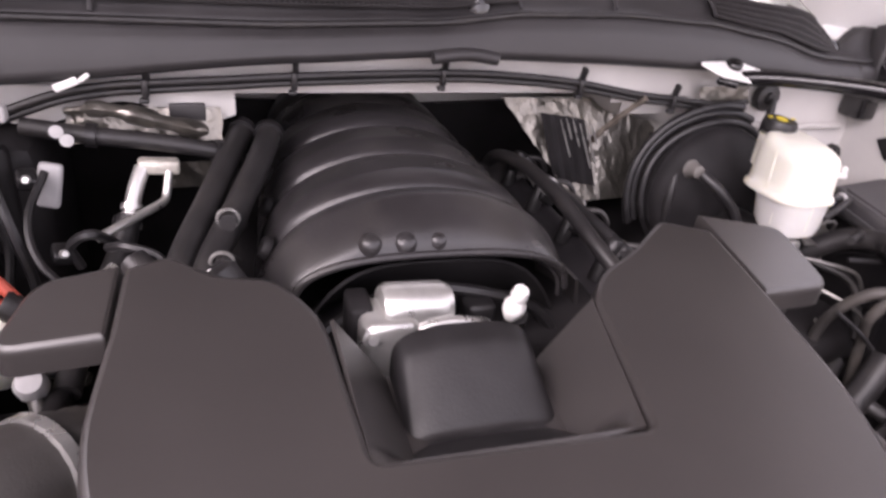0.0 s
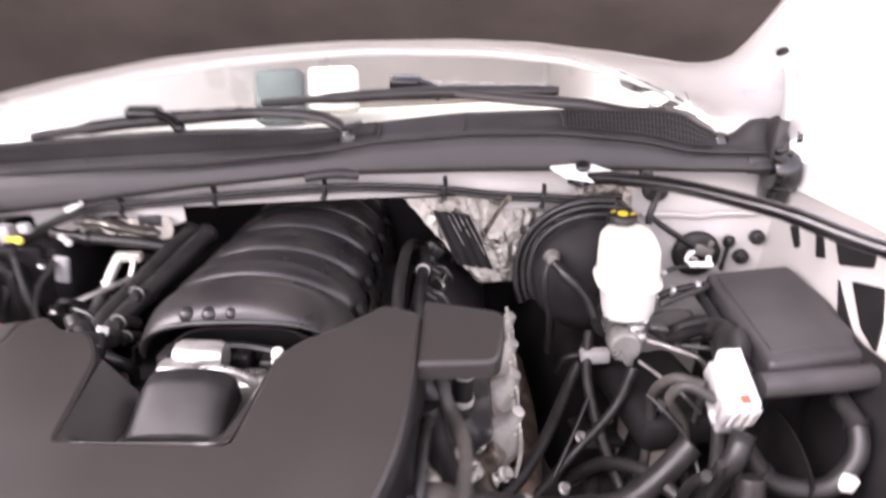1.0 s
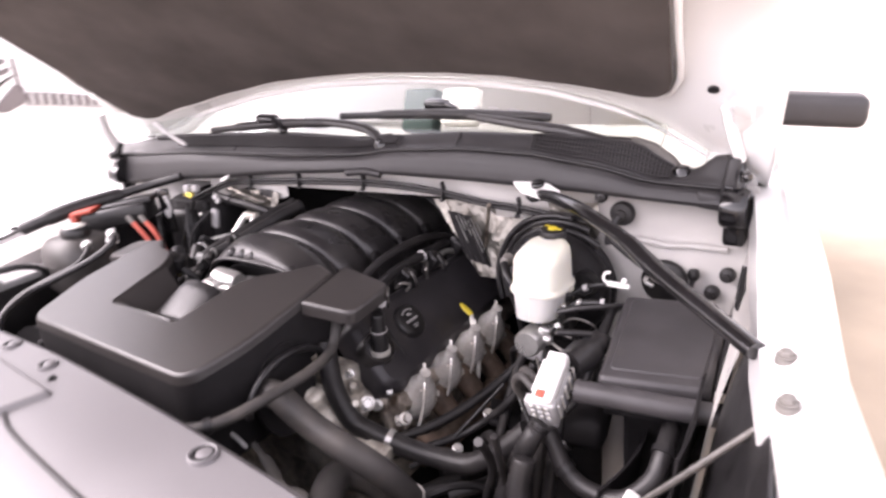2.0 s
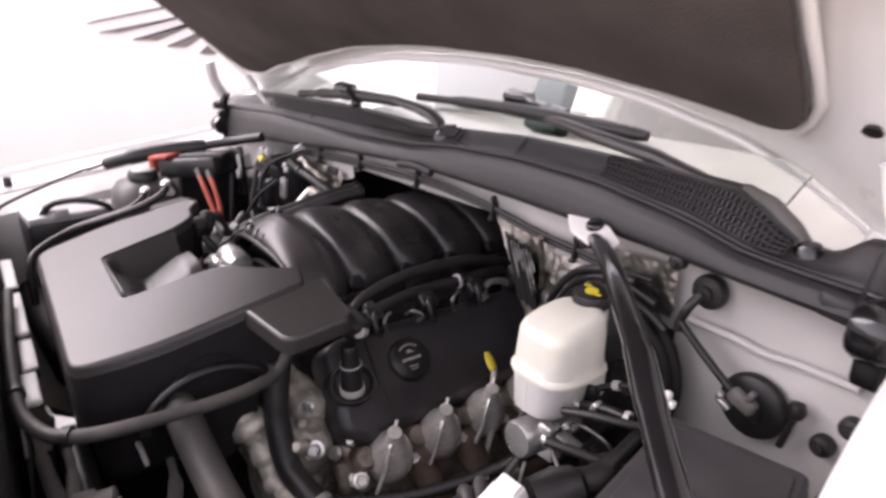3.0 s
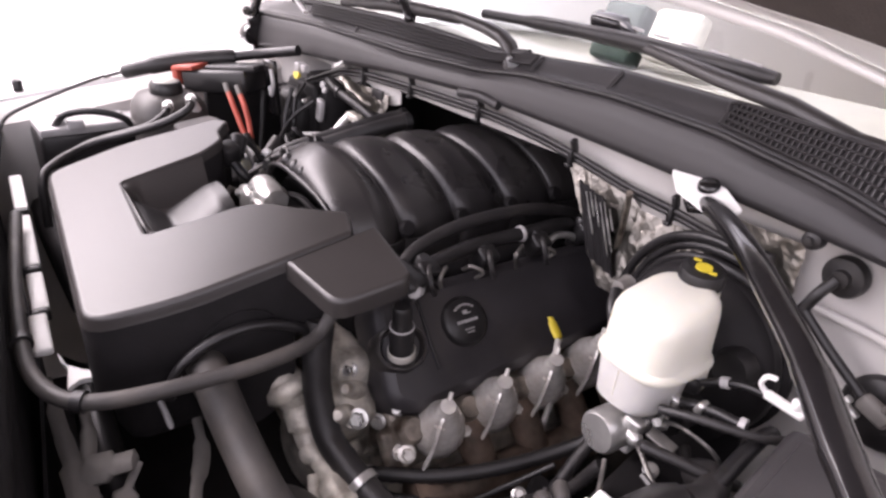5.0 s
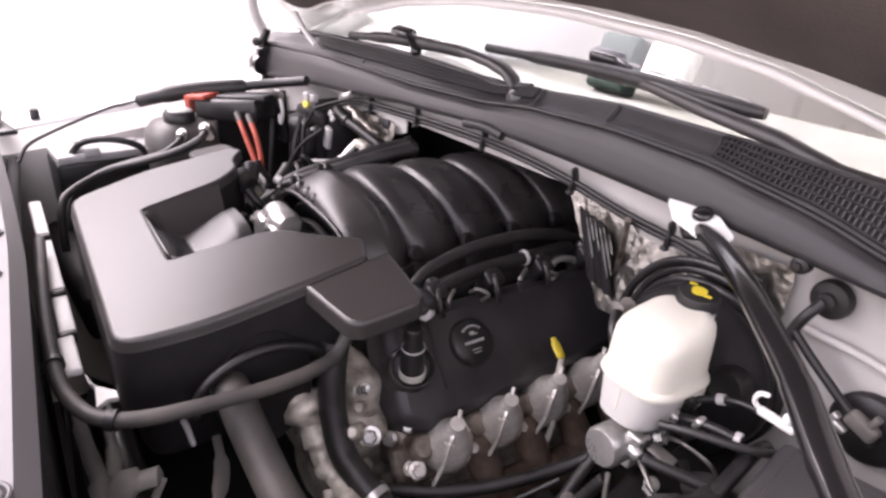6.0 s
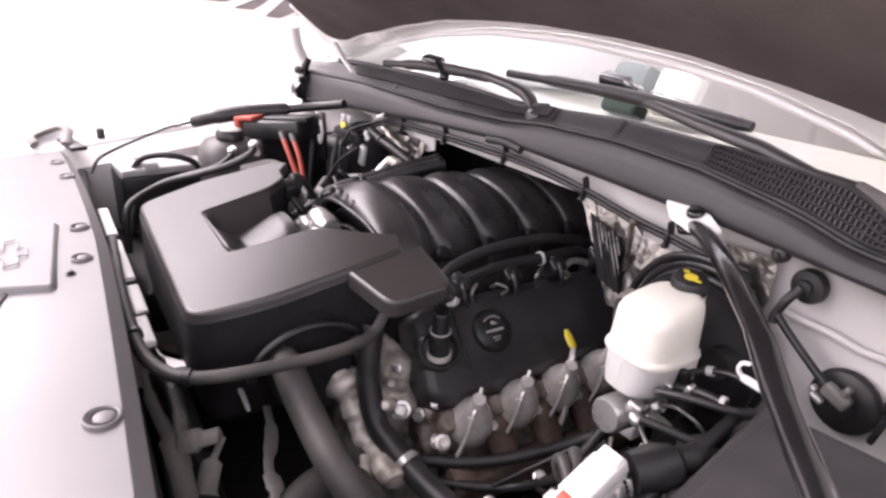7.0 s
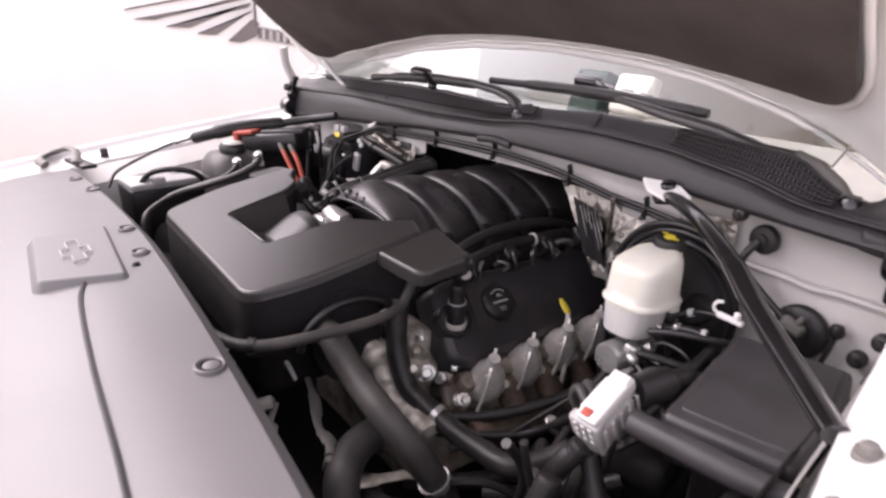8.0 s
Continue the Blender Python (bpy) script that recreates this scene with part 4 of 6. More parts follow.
part("valve", join(tube([(0.238, 0.105, 1.105), (0.255, 0.12, 1.100), (0.28, 0.135, 1.090)], 0.010, 8), lathe([(0, 0), (0.009, 0), (0.009, 0.018), (0, 0.02)], toward((0.29, 0.145, 1.078), (0.5, -0.6, 0.3)), 12)), GREY, fuel, "grey quick-release valve")
part("crossover_tube", tube([(0.238, 0.405, 1.045), (0.233, 0.415, 1.060), (0.231, 0.432, 1.067), (0.230, 0.462, 1.060), (0.232, 0.486, 1.046)], 0.0062, 9), BRIGHT, fuel, "short bright bent tube")
for y, h, d in ((0.205, 0.020, 0.008), (0.262, 0.012, -0.006), (0.335, 0.024, 0.010), (0.392, 0.014, -0.008)):
    part("wire_end", tube([(0.254, y, 1.046), (0.262, y - d, 1.046 + h), (0.250, y + d, 1.052 + h), (0.240, y + 2 * d, 1.044 + h)], 0.0030, 7), STEEL, fuel, "dull looped wire end")
part("far_loom", tube([(-0.20, 0.14, 1.08), (-0.21, 0.25, 1.085), (-0.20, 0.36, 1.08), (-0.16, 0.47, 1.085)], 0.012, 9, ridge=0.001), RUBBER, fuel)

# throttle body
thr = thing("throttle_body", (-0.03, 0.08, 1.03), "bright cast alloy throttle body with a round motor", "throttle body")
part("housing", join(box((-0.062, 0.068, 1.055), (0.05, 0.05, 0.085), 0.008), box((0.0, 0.072, 1.045), (0.09, 0.045, 0.05), 0.012)), BRIGHT, thr)
part("motor", lathe([(0, -0.032), (0.020, -0.032), (0.023, -0.027), (0.023, 0.022), (0.019, 0.030), (0.0, 0.031)], toward((-0.035, 0.075, 1.093), (1, 0.05, -0.05)), 24), BRIGHT, thr)
part("connector", box((-0.083, 0.085, 1.075), (0.022, 0.04, 0.05), 0.005), VOID, thr)
for c in ((-0.078, 0.045, 1.085), (-0.078, 0.045, 1.03), (-0.03, 0.046, 1.06)):
    part("bolt", bolt(c, (0, -1, 0.3), 0.006, 0.006), BRIGHT, thr)
part("bore_rim", tube([(0.055 * math.cos(a) - 0.01, 0.052, 1.045 + 0.045 * math.sin(a)) for a in [math.pi * (0.05 + 0.9 * k / 10) for k in range(11)]], 0.006, 8, 2), BRIGHT, thr)
sensor = thing("vacuum_port", (0.075, 0.09, 1.06), "small white plastic cap on a black port", "port cap")
part("cap", lathe([(0, 0.03), (0.007, 0.028), (0.009, 0.020), (0.006, 0.014), (0.011, 0.008), (0.011, 0), (0.007, -0.01)], toward((0.063, 0.083, 1.076), (0.05, -0.3, 0.95)), 14), WHITE, sensor)
part("port", tube([(0.072, 0.09, 1.065), (0.075, 0.105, 1.04), (0.07, 0.13, 1.0)], 0.011, 8), BLACK, sensor)
part("port_pipe", join(box((0.04, 0.115, 1.045), (0.03, 0.03, 0.05), 0.005), box((0.0, 0.12, 1.06), (0.022, 0.03, 0.03), 0.004), tube([(-0.12, 0.10, 1.05), (-0.06, 0.12, 1.075), (0.0, 0.125, 1.08), (0.09, 0.115, 1.06), (0.13, 0.10, 1.02)], 0.006, 7)), BLACK, sensor)

# ---- air cleaner cover ----
def lid_z(x, y):
    return 1.140 + 0.205 * y


air = thing("air_cleaner_box", (-0.02, -0.08, 0.95), "large matt black air cleaner box with a sunken duct", "air cleaner")
LID = [(-0.236, -0.201), (0.220, -0.211), (0.248, -0.12), (0.252, 0.0), (0.252, 0.075), (0.205, 0.094), (0.178, 0.072), (0.150, 0.050), (0.112, 0.030), (0.090, 0.002), (0.077, -0.119), (-0.107, -0.115), (-0.122, 0.0), (-0.138, 0.027), (-0.156, 0.046), (-0.195, 0.052), (-0.214, 0.067), (-0.228, 0.078), (-0.258, 0.066), (-0.260, 0.004), (-0.268, -0.08)]
RAD = [0.030, 0.030, 0.04, 0.006, 0.004, 0.01, 0.012, 0.02, 0.02, 0.02, 0.008, 0.008, 0.02, 0.02, 0.02, 0.015, 0.01, 0.01, 0.006, 0.006, 0.03]
lid = plate(fillet([Vector(q) for q in LID], RAD, 4), lid_z, 0.016, 0.005, 0.002)
part("lid", lid, COVER, air)
# Same box as the lid; the shade on its sides is painted as black.
part("skirt", plate(fillet([Vector(q) for q in LID], RAD, 4), lambda x, y: lid_z(x, y) - 0.012, 0.095, 0.003, 0.001), VOID, air, "sides of the air box, painted blacker for the shade on them")
part("lower_box", box((-0.01, -0.085, 0.985), (0.45, 0.22, 0.16), 0.03), VOID, air, "black lower half of the air box")


def flap(side):
    pts = [(0.2535, -0.008), (0.346, 0.009), (0.356, 0.097), (0.2545, 0.103)] if side > 0 else [(-0.2625, 0.004), (-0.335, 0.008), (-0.318, 0.070), (-0.2605, 0.074)]
    return plate(fillet([Vector(q) for q in pts], [0.003, 0.018, 0.018, 0.003], 4), lambda x, y: lid_z(x, y) - 0.002 - 0.14 * (abs(x) - 0.252), 0.022, 0.004, 0.0)


for s in (1, -1):
    part("side_flap", flap(s), COVER, air, "lower side flap of the lid")


def pocket(u, v):
    """Sunken channel in the lid: sides slope in, floor rises forward."""
    y = -0.115 + 0.117 * v
    left, right = -0.108 - 0.008 * v, 0.074 + 0.016 * v
    x = left + (right - left) * u
    edge = min(u, 1 - u) / 0.2
    depth = min(1, edge) * min(1, v / 0.16)
    return (x, y, lid_z(x, y) - 0.003 - (0.034 + 0.024 * v) * depth)


part("pocket", thick(grid(40, 24, pocket), 0.003), COVER, air, "sunken channel")


def duct(u, v):
    a = math.pi * u
    y = -0.108 + 0.112 * v
    rise = 0.03 + 0.97 * min(1, v / 0.85) ** 0.8
    return (-0.016 + (0.060 - 0.004 * v) * math.copysign(abs(math.cos(a)) ** 0.8, math.cos(a)), y, lid_z(0, y) - 0.018 - 0.050 * min(1, v * 3) * (1 - 0.15 * v) + 0.043 * rise * math.sin(a) ** 0.42)


part("duct", thick(grid(28, 26, duct), 0.003), BLACK, air, "arched black duct to the throttle")
part("hose_arch", tube([(0.262, -0.060 + 0.086 * math.cos(a), 1.005 + 0.064 * math.sin(a)) for a in [math.pi * (k / 12) for k in range(13)]], 0.006, 8, 2), BLACK, air, "raised arch round the hose opening")
part("hose_opening", lathe([(0, 0.002), (0.060, 0.002), (0.060, -0.01)], toward((0.252, -0.060, 1.005), (1, 0, 0)) @ Matrix.Diagonal((1.0, 1.35, 1.0, 1.0)), 28), VOID, air)

# ---- hoses and pipes at the front ----
def hose(name, pts, r, label, mat=RUBBER, clamps=(), band=BRIGHT, **more):
    h = thing(name, pts[0], label, "hose" if mat in (RUBBER, BLACK, HOSE) else "pipe")
    part("tube", tube(pts, r, **more), mat, h)
    line = smooth_line(pts, 8)
    for k in clamps:
        i = min(len(line) - 2, int(k * (len(line) - 1)))
        part("clamp", lathe([(r + 0.0005, -0.005), (r + 0.003, -0.005), (r + 0.003, 0.005), (r + 0.0005, 0.005)], toward(line[i], line[i + 1] - line[i]), 18), band, h)
    return h


hose("radiator_hose", [(0.12, -0.100, 0.99), (0.22, -0.102, 1.020), (0.275, -0.103, 1.026), (0.303, -0.102, 1.012), (0.342, -0.097, 0.985), (0.395, -0.092, 0.963), (0.437, -0.078, 0.933), (0.460, -0.055, 0.89), (0.465, -0.03, 0.84), (0.46, 0.0, 0.78)], 0.0215, "thick dusty grey rubber radiator hose dropping past the engine", mat=HOSE, clamps=(0.12, 0.86), seg=18)
hose("vent_hose", [(-0.20, -0.252, 1.052), (0.0, -0.264, 1.050), (0.12, -0.267, 1.050), (0.200, -0.265, 1.050), (0.252, -0.252, 1.050), (0.281, -0.231, 1.050), (0.297, -0.195, 1.050), (0.305, -0.13, 1.050), (0.307, -0.065, 1.050), (0.299, -0.012, 1.050), (0.286, 0.018, 1.053), (0.274, 0.045, 1.080)], 0.0085, "thin dark rubber vent hose curving below the air box", mat=HOSE, clamps=(0.22, 0.47), band=BLACK, seg=12)
hose("heater_hose", [(0.258, 0.030, 1.05), (0.268, 0.020, 1.005), (0.280, 0.015, 0.965), (0.308, 0.015, 0.918), (0.350, 0.022, 0.900), (0.40, 0.035, 0.882), (0.45, 0.048, 0.872), (0.51, 0.06, 0.872), (0.56, 0.075, 0.905), (0.60, 0.09, 0.945)], 0.0175, "black coolant hose with a bright clamp", clamps=(0.50,), seg=14)
hose("loom_tube", [(0.33, 0.06, 0.85), (0.38, 0.13, 0.855), (0.42, 0.20, 0.87), (0.46, 0.28, 0.90), (0.50, 0.34, 0.95)], 0.009, "corrugated black loom tube below the plug shields", ridge=0.0012, step=14)
hose("loom_tube", [(0.31, 0.02, 0.83), (0.39, 0.10, 0.835), (0.45, 0.17, 0.85), (0.52, 0.20, 0.92), (0.55, 0.22, 0.98)], 0.007, "corrugated black loom tube below the plug shields", ridge=0.001, step=14)
hose("loom_tube", [(0.58, 0.02, 0.83), (0.60, 0.03, 0.90), (0.63, 0.03, 0.97), (0.645, 0.045, 1.0)], 0.014, "corrugated black loom tube below the plug shields", ridge=0.0014, step=12)
hose("elbow_hose", [(0.42, -0.165, 0.84), (0.395, -0.150, 0.872), (0.362, -0.110, 0.882), (0.350, -0.065, 0.880), (0.375, -0.040, 0.868), (0.42, -0.025, 0.845)], 0.026, "fat dusty grey elbow hose below the radiator hose", mat=HOSE, seg=16)
side = thing("shroud_bracket", (0.30, -0.14, 0.88), "dusty grey bent bracket beside the fan shroud", "bracket")
part("strip", tube([(0.200, -0.112, 0.93), (0.245, -0.118, 0.90), (0.300, -0.140, 0.895), (0.345, -0.146, 0.90), (0.372, -0.156, 0.895)], [0.006, 0.010, 0.007, 0.012, 0.007, 0.010], 9, flat=0.45), DUSTY, side)
part("arm", tube([(0.390, -0.140, 0.850), (0.405, -0.095, 0.848), (0.415, -0.045, 0.842)], [0.012, 0.009, 0.013], 9, flat=0.5), ALLOY, side, "dull alloy arm")
part("foot", box((0.372, -0.156, 0.880), (0.020, 0.016, 0.030), 0.004, (10, 20, 30)), DUSTY, side)
hose("lower_hose", [(0.36, -0.10, 0.80), (0.43, -0.12, 0.82), (0.50, -0.10, 0.84), (0.56, -0.03, 0.83), (0.62, 0.05, 0.80)], 0.028, "thick black lower coolant hose in shade", seg=14)
shr = thing("fan_shroud", (0.2, -0.2, 0.7), "black plastic fan shroud behind the radiator", "fan shroud")
part("ring", tube([(0.12 + 0.30 * math.cos(a), -0.215, 0.66 + 0.22 * math.sin(a)) for a in [2 * math.pi * k / 24 for k in range(25)]], 0.022, 8, 2), BLACK, shr)
part("back", thick(grid(12, 8, lambda u, v: (-0.3 + 0.95 * u, -0.275 + 0.010 * math.sin(6 * u), 0.92 - 0.45 * v)), 0.004), VOID, shr)
part("leg", tube([(0.085, -0.256, 0.95), (0.138, -0.254, 0.93), (0.202, -0.249, 0.925), (0.250, -0.244, 0.915), (0.32, -0.245, 0.89)], [0.006, 0.009, 0.010, 0.016, 0.014, 0.012], 9, flat=0.6), DUSTY, shr, "dusty grey leg of the shroud")
part("leg", tube([(0.120, -0.225, 0.93), (0.175, -0.226, 0.922), (0.225, -0.234, 0.918), (0.262, -0.240, 0.905)], [0.006, 0.009, 0.010, 0.014], 9, flat=0.6), DUSTY, shr)
part("web", tube([(0.235, -0.236, 0.920), (0.245, -0.210, 0.925), (0.252, -0.186, 0.930)], [0.022, 0.015, 0.005], 9, flat=0.5), DUSTY, shr)
part("web", tube([(0.255, -0.186, 0.928), (0.272, -0.205, 0.905), (0.30, -0.222, 0.88)], [0.005, 0.014, 0.018], 9, flat=0.5), DUSTY, shr)
part("drain_tip", tube([(0.190, -0.162, 0.985), (0.215, -0.150, 0.965), (0.240, -0.146, 0.945)], [0.003, 0.004, 0.0025], 8), GREY, shr, "pale drain tip")

# ---- brake master cylinder and booster ----
brake = thing("brake_master_cylinder", (0.54, 0.28, 1.0), "cream brake fluid reservoir on an alloy master cylinder", "brake cylinder")


def squircle(cx, cy, rx, ry, z, n=28, p=3.2, sk=0.0):
    out = []
    for k in range(n):
        a = 2 * math.pi * k / n
        c, s = math.cos(a), math.sin(a)
        out.append((cx + rx * math.copysign(abs(c) ** (2 / p), c), cy + ry * math.copysign(abs(s) ** (2 / p), s), z + sk * ry * math.copysign(abs(s) ** (2 / p), s)))
    return out


def loft(rings, close=True):
    bm = bmesh.new()
    vs = [[bm.verts.new(q) for q in r] for r in rings]
    n = len(vs[0])
    for a, b in zip(vs, vs[1:]):
        for k in range(n):
            bm.faces.new((a[k], a[(k + 1) % n], b[(k + 1) % n], b[k]))
    if close:
        bm.faces.new(vs[0][::-1])
        bm.faces.new(vs[-1])
    return bm


cx, cy = 0.543, 0.274
res = part("reservoir", loft([squircle(cx, cy, 0.041, 0.046, 1.098), squircle(cx, cy, 0.0475, 0.053, 1.101), squircle(cx, cy, 0.0485, 0.054, 1.104), squircle(cx, cy, 0.0475, 0.053, 1.108), squircle(cx, cy, 0.0445, 0.0500, 1.1105), squircle(cx, cy, 0.0435, 0.0490, 1.124), squircle(cx, cy + 0.001, 0.0425, 0.0480, 1.148), squircle(cx, cy + 0.001, 0.0420, 0.0475, 1.156, sk=0.06), squircle(cx, cy + 0.002, 0.0400, 0.0455, 1.164, sk=0.12), squircle(cx, cy + 0.003, 0.0355, 0.0410, 1.1695, sk=0.16), squircle(cx, cy + 0.004, 0.027, 0.032, 1.1725, sk=0.18)]), CREAM, brake, "cream plastic upper tank")
part("lower_tank", loft([squircle(cx - 0.002, cy - 0.018, 0.026, 0.026, 1.052, p=2.6), squircle(cx - 0.002, cy - 0.018, 0.035, 0.033, 1.056, p=2.6), squircle(cx, cy - 0.014, 0.038, 0.037, 1.064, p=2.8), squircle(cx, cy - 0.011, 0.0405, 0.040, 1.100)]), MILKY, brake, "milky plastic lower tank")
for k in range(4):
    a = math.radians(200 + 34 * k)
    part("mould_line", tube([(cx - 0.001 + 0.0392 * math.cos(a), cy - 0.0125 + 0.0385 * math.sin(a), 1.066), (cx + 0.0408 * math.cos(a), cy - 0.011 + 0.0402 * math.sin(a), 1.098)], 0.0008, 5), CREAM, brake)
part("side_web", box((cx + 0.036, cy + 0.030, 1.086), (0.010, 0.022, 0.036), 0.004), CREAM, res)
part("mould_seam", tube([(cx - 0.0440, cy - 0.006, 1.112), (cx - 0.0430, cy - 0.004, 1.135), (cx - 0.0418, cy - 0.001, 1.154), (cx - 0.0385, cy + 0.002, 1.165)], 0.0012, 5), CREAM, res)
fcap = part("filler_cap", lathe([(0.020, -0.012), (0.0230, -0.010), (0.0235, 0.0), (0.021, 0.006), (0.0, 0.007)], toward((0.541, 0.323, 1.183), (0.05, -0.10, 1)), 26), BLACK, brake, "black screw cap with yellow warning marks")
part("mark", lathe([(0, 0.0078), (0.0085, 0.0078), (0.0085, 0.006), (0, 0.006)], toward((0.541, 0.323, 1.183), (0.05, -0.10, 1)), 16), YELLOW, fcap)
for dx, dy in ((0.014, -0.006), (-0.013, 0.007)):
    part("mark", box((0.541 + dx, 0.323 + dy, 1.1912), (0.008, 0.004, 0.001), 0.0, (5, 0, 20)), YELLOW, fcap)
part("cap_neck", lathe([(0.022, -0.06), (0.022, -0.015)], Matrix.Translation((0.541, 0.323, 1.183)), 20), CREAM, res)
mc = part("cylinder", lathe([(0, -0.002), (0.021, -0.002), (0.024, 0.002), (0.024, 0.035), (0.020, 0.040), (0.020, 0.15), (0.028, 0.155), (0.028, 0.17)], toward((0.536, 0.220, 1.014), (0, 1, -0.05)), 26), BRIGHT, brake, "machined alloy master cylinder")
part("port", join(lathe([(0, -0.012), (0.009, -0.012), (0.009, 0.010), (0.006, 0.014), (0, 0.014)], toward((0.557, 0.246, 1.018), (1, -0.15, -0.1)), 12), box((0.556, 0.256, 1.030), (0.022, 0.030, 0.018), 0.005, (0, 12, 8))), BRIGHT, mc, "rough cast port boss")
part("nut", lathe([(0, 0), (0.008, 0), (0.008, 0.010), (0, 0.010)], toward((0.570, 0.268, 1.032), (0.6, 0.2, 0.6)), 6), BRIGHT, mc)
part("tag", box((0.590, 0.252, 1.032), (0.030, 0.014, 0.004), 0.001, (20, 14, 10)), STEEL, mc, "small grey steel tag")
for pts, r in (([(0.570, 0.244, 1.014), (0.600, 0.226, 1.012), (0.640, 0.205, 1.004), (0.66, 0.20, 0.98)], 0.0028), ([(0.576, 0.270, 1.040), (0.610, 0.250, 1.064), (0.640, 0.262, 1.050), (0.645, 0.280, 1.01), (0.63, 0.29, 0.97)], 0.0022), ([(0.556, 0.215, 0.995), (0.60, 0.16, 0.98), (0.63, 0.15, 0.95)], 0.0028)):
    part("brake_line", tube(pts, r, 7), STEEL, brake, "thin steel brake line")
sens = thing("level_sensor_lead", (0.59, 0.30, 1.07), "black sensor plug and lead beside the brake reservoir", "sensor lead")
part("plug", box((0.572, 0.296, 1.078), (0.030, 0.016, 0.018), 0.004, (0, -12, 12)), BLACK, sens)
part("lead", tube([(0.585, 0.300, 1.084), (0.602, 0.306, 1.094), (0.625, 0.310, 1.103), (0.655, 0.314, 1.106)], 0.0042, 8), BLACK, sens)
part("clamp", lathe([(0.0044, -0.004), (0.0062, -0.004), (0.0062, 0.004), (0.0044, 0.004)], toward((0.606, 0.307, 1.096), (1, 0.2, 0.4)), 14), GREY, sens, "pale clamp")
sens2 = thing("level_sensor_lead", (0.60, 0.27, 1.06), "black ribbed lead with a bright clip beside the master cylinder", "sensor lead")
part("lead", tube([(0.578, 0.268, 1.068), (0.600, 0.268, 1.080), (0.625, 0.272, 1.086), (0.652, 0.276, 1.088)], 0.0052, 8, 8, ridge=0.0008), BLACK, sens2)
part("clip", join(box((0.584, 0.266, 1.074), (0.012, 0.012, 0.012), 0.003, (0, 20, 0)), box((0.610, 0.268, 1.084), (0.008, 0.014, 0.014), 0.003, (0, 20, 0))), BRIGHT, sens2)
part("end_ring", lathe([(0.0054, -0.003), (0.0075, -0.003), (0.0075, 0.003), (0.0054, 0.003)], toward((0.648, 0.276, 1.088), (1, 0.2, 0.1)), 14), GREY, sens2)
relay = thing("wiring_plug", (0.506, 0.30, 0.95), "pale grey wiring plug deep beside the servo", "plug")
part("body", box((0.506, 0.30, 0.952), (0.048, 0.022, 0.022), 0.004, (0, 0, 4)), GREY, relay)
part("lead", tube([(0.482, 0.302, 0.952), (0.46, 0.31, 0.94), (0.45, 0.33, 0.90)], 0.006, 8), BLACK, relay)

boost = thing("brake_booster", (0.53, 0.41, 1.06), "large round black brake servo behind the reservoir", "brake servo")
part("drum", lathe([(0, -0.055), (0.05, -0.055), (0.070, -0.045), (0.096, -0.030), (0.103, -0.018), (0.103, 0.0), (0.110, 0.004), (0.110, 0.012), (0.10, 0.02), (0.0, 0.03)], toward((0.514, 0.405, 1.052), (0, 1, -0.03)), 44), VOID, boost)
# Glossier ring added to give the matt drum its rim highlight.
part("rim_glint", lathe([(0.1035, -0.016), (0.1055, -0.012), (0.1055, -0.006), (0.1035, -0.002)], toward((0.514, 0.405, 1.052), (0, 1, -0.03)), 44), BLACK, boost)
part("vacuum_valve", lathe([(0, 0.016), (0.009, 0.014), (0.011, 0.0), (0.014, -0.004)], toward((0.438, 0.345, 1.108), (0, -1, 0.1)), 16), DUSTY, boost, "grey vacuum valve")
part("vacuum_pipe", tube([(0.440, 0.327, 1.108), (0.458, 0.306, 1.092), (0.486, 0.298, 1.062), (0.50, 0.29, 1.03)], 0.008, 8), BLACK, boost)
part("vent_cap", lathe([(0, 0.010), (0.020, 0.010), (0.024, 0.0), (0.024, -0.01)], toward((0.585, 0.358, 1.080), (0, -1, 0.1)), 18), BLACK, boost)
part("neck", lathe([(0.036, 0), (0.036, 0.05), (0.06, 0.06)], toward((0.536, 0.315, 1.010), (0, 1, -0.02)), 22), BLACK, boost)
for k, (r, y) in enumerate(((0.112, 0.405), (0.124, 0.412), (0.136, 0.408))):
    arc = [(0.518 + r * math.cos(t), y + 0.006 * math.sin(3 * t), 1.050 + r * math.sin(t)) for t in [math.pi * (1.12 - 0.085 * i) for i in range(11 - k)]]
    part("hose_loop", tube(arc, 0.0062, 8, 3), BLACK, boost, "black hose looped round the servo")

# ---- fuse box, connector block and brace on the near wing ----
fuse = thing("fuse_box", (0.77, 0.2, 0.9), "black fuse box with a flat lid beside the wing", "fuse box")
FB = [(0.698, 0.116), (0.842, 0.150), (0.836, 0.26), (0.812, 0.350), (0.672, 0.318)]


def fuse_z(x, y):
    return 1.052 + 0.19 * (y - 0.125) - 0.06 * (x - 0.70)


part("lid", plate(fillet([Vector(q) for q in FB], 0.012, 3), fuse_z, 0.03, 0.006, 0.002), LID_GREY, fuse, "scuffed flat black lid")
part("lid_panel", plate(fillet([Vector(((q[0] - 0.765) * 0.84 + 0.765, (q[1] - 0.235) * 0.84 + 0.238)) for q in FB], 0.008, 3), lambda x, y: fuse_z(x, y) + 0.0025, 0.006, 0.002, 0.0), LID_GREY, fuse)
part("front_roll", tube([(0.676, 0.092, 1.036), (0.77, 0.108, 1.033), (0.868, 0.130, 1.028)], 0.0165, 14), LID_GREY, fuse, "rounded front lip of the box")
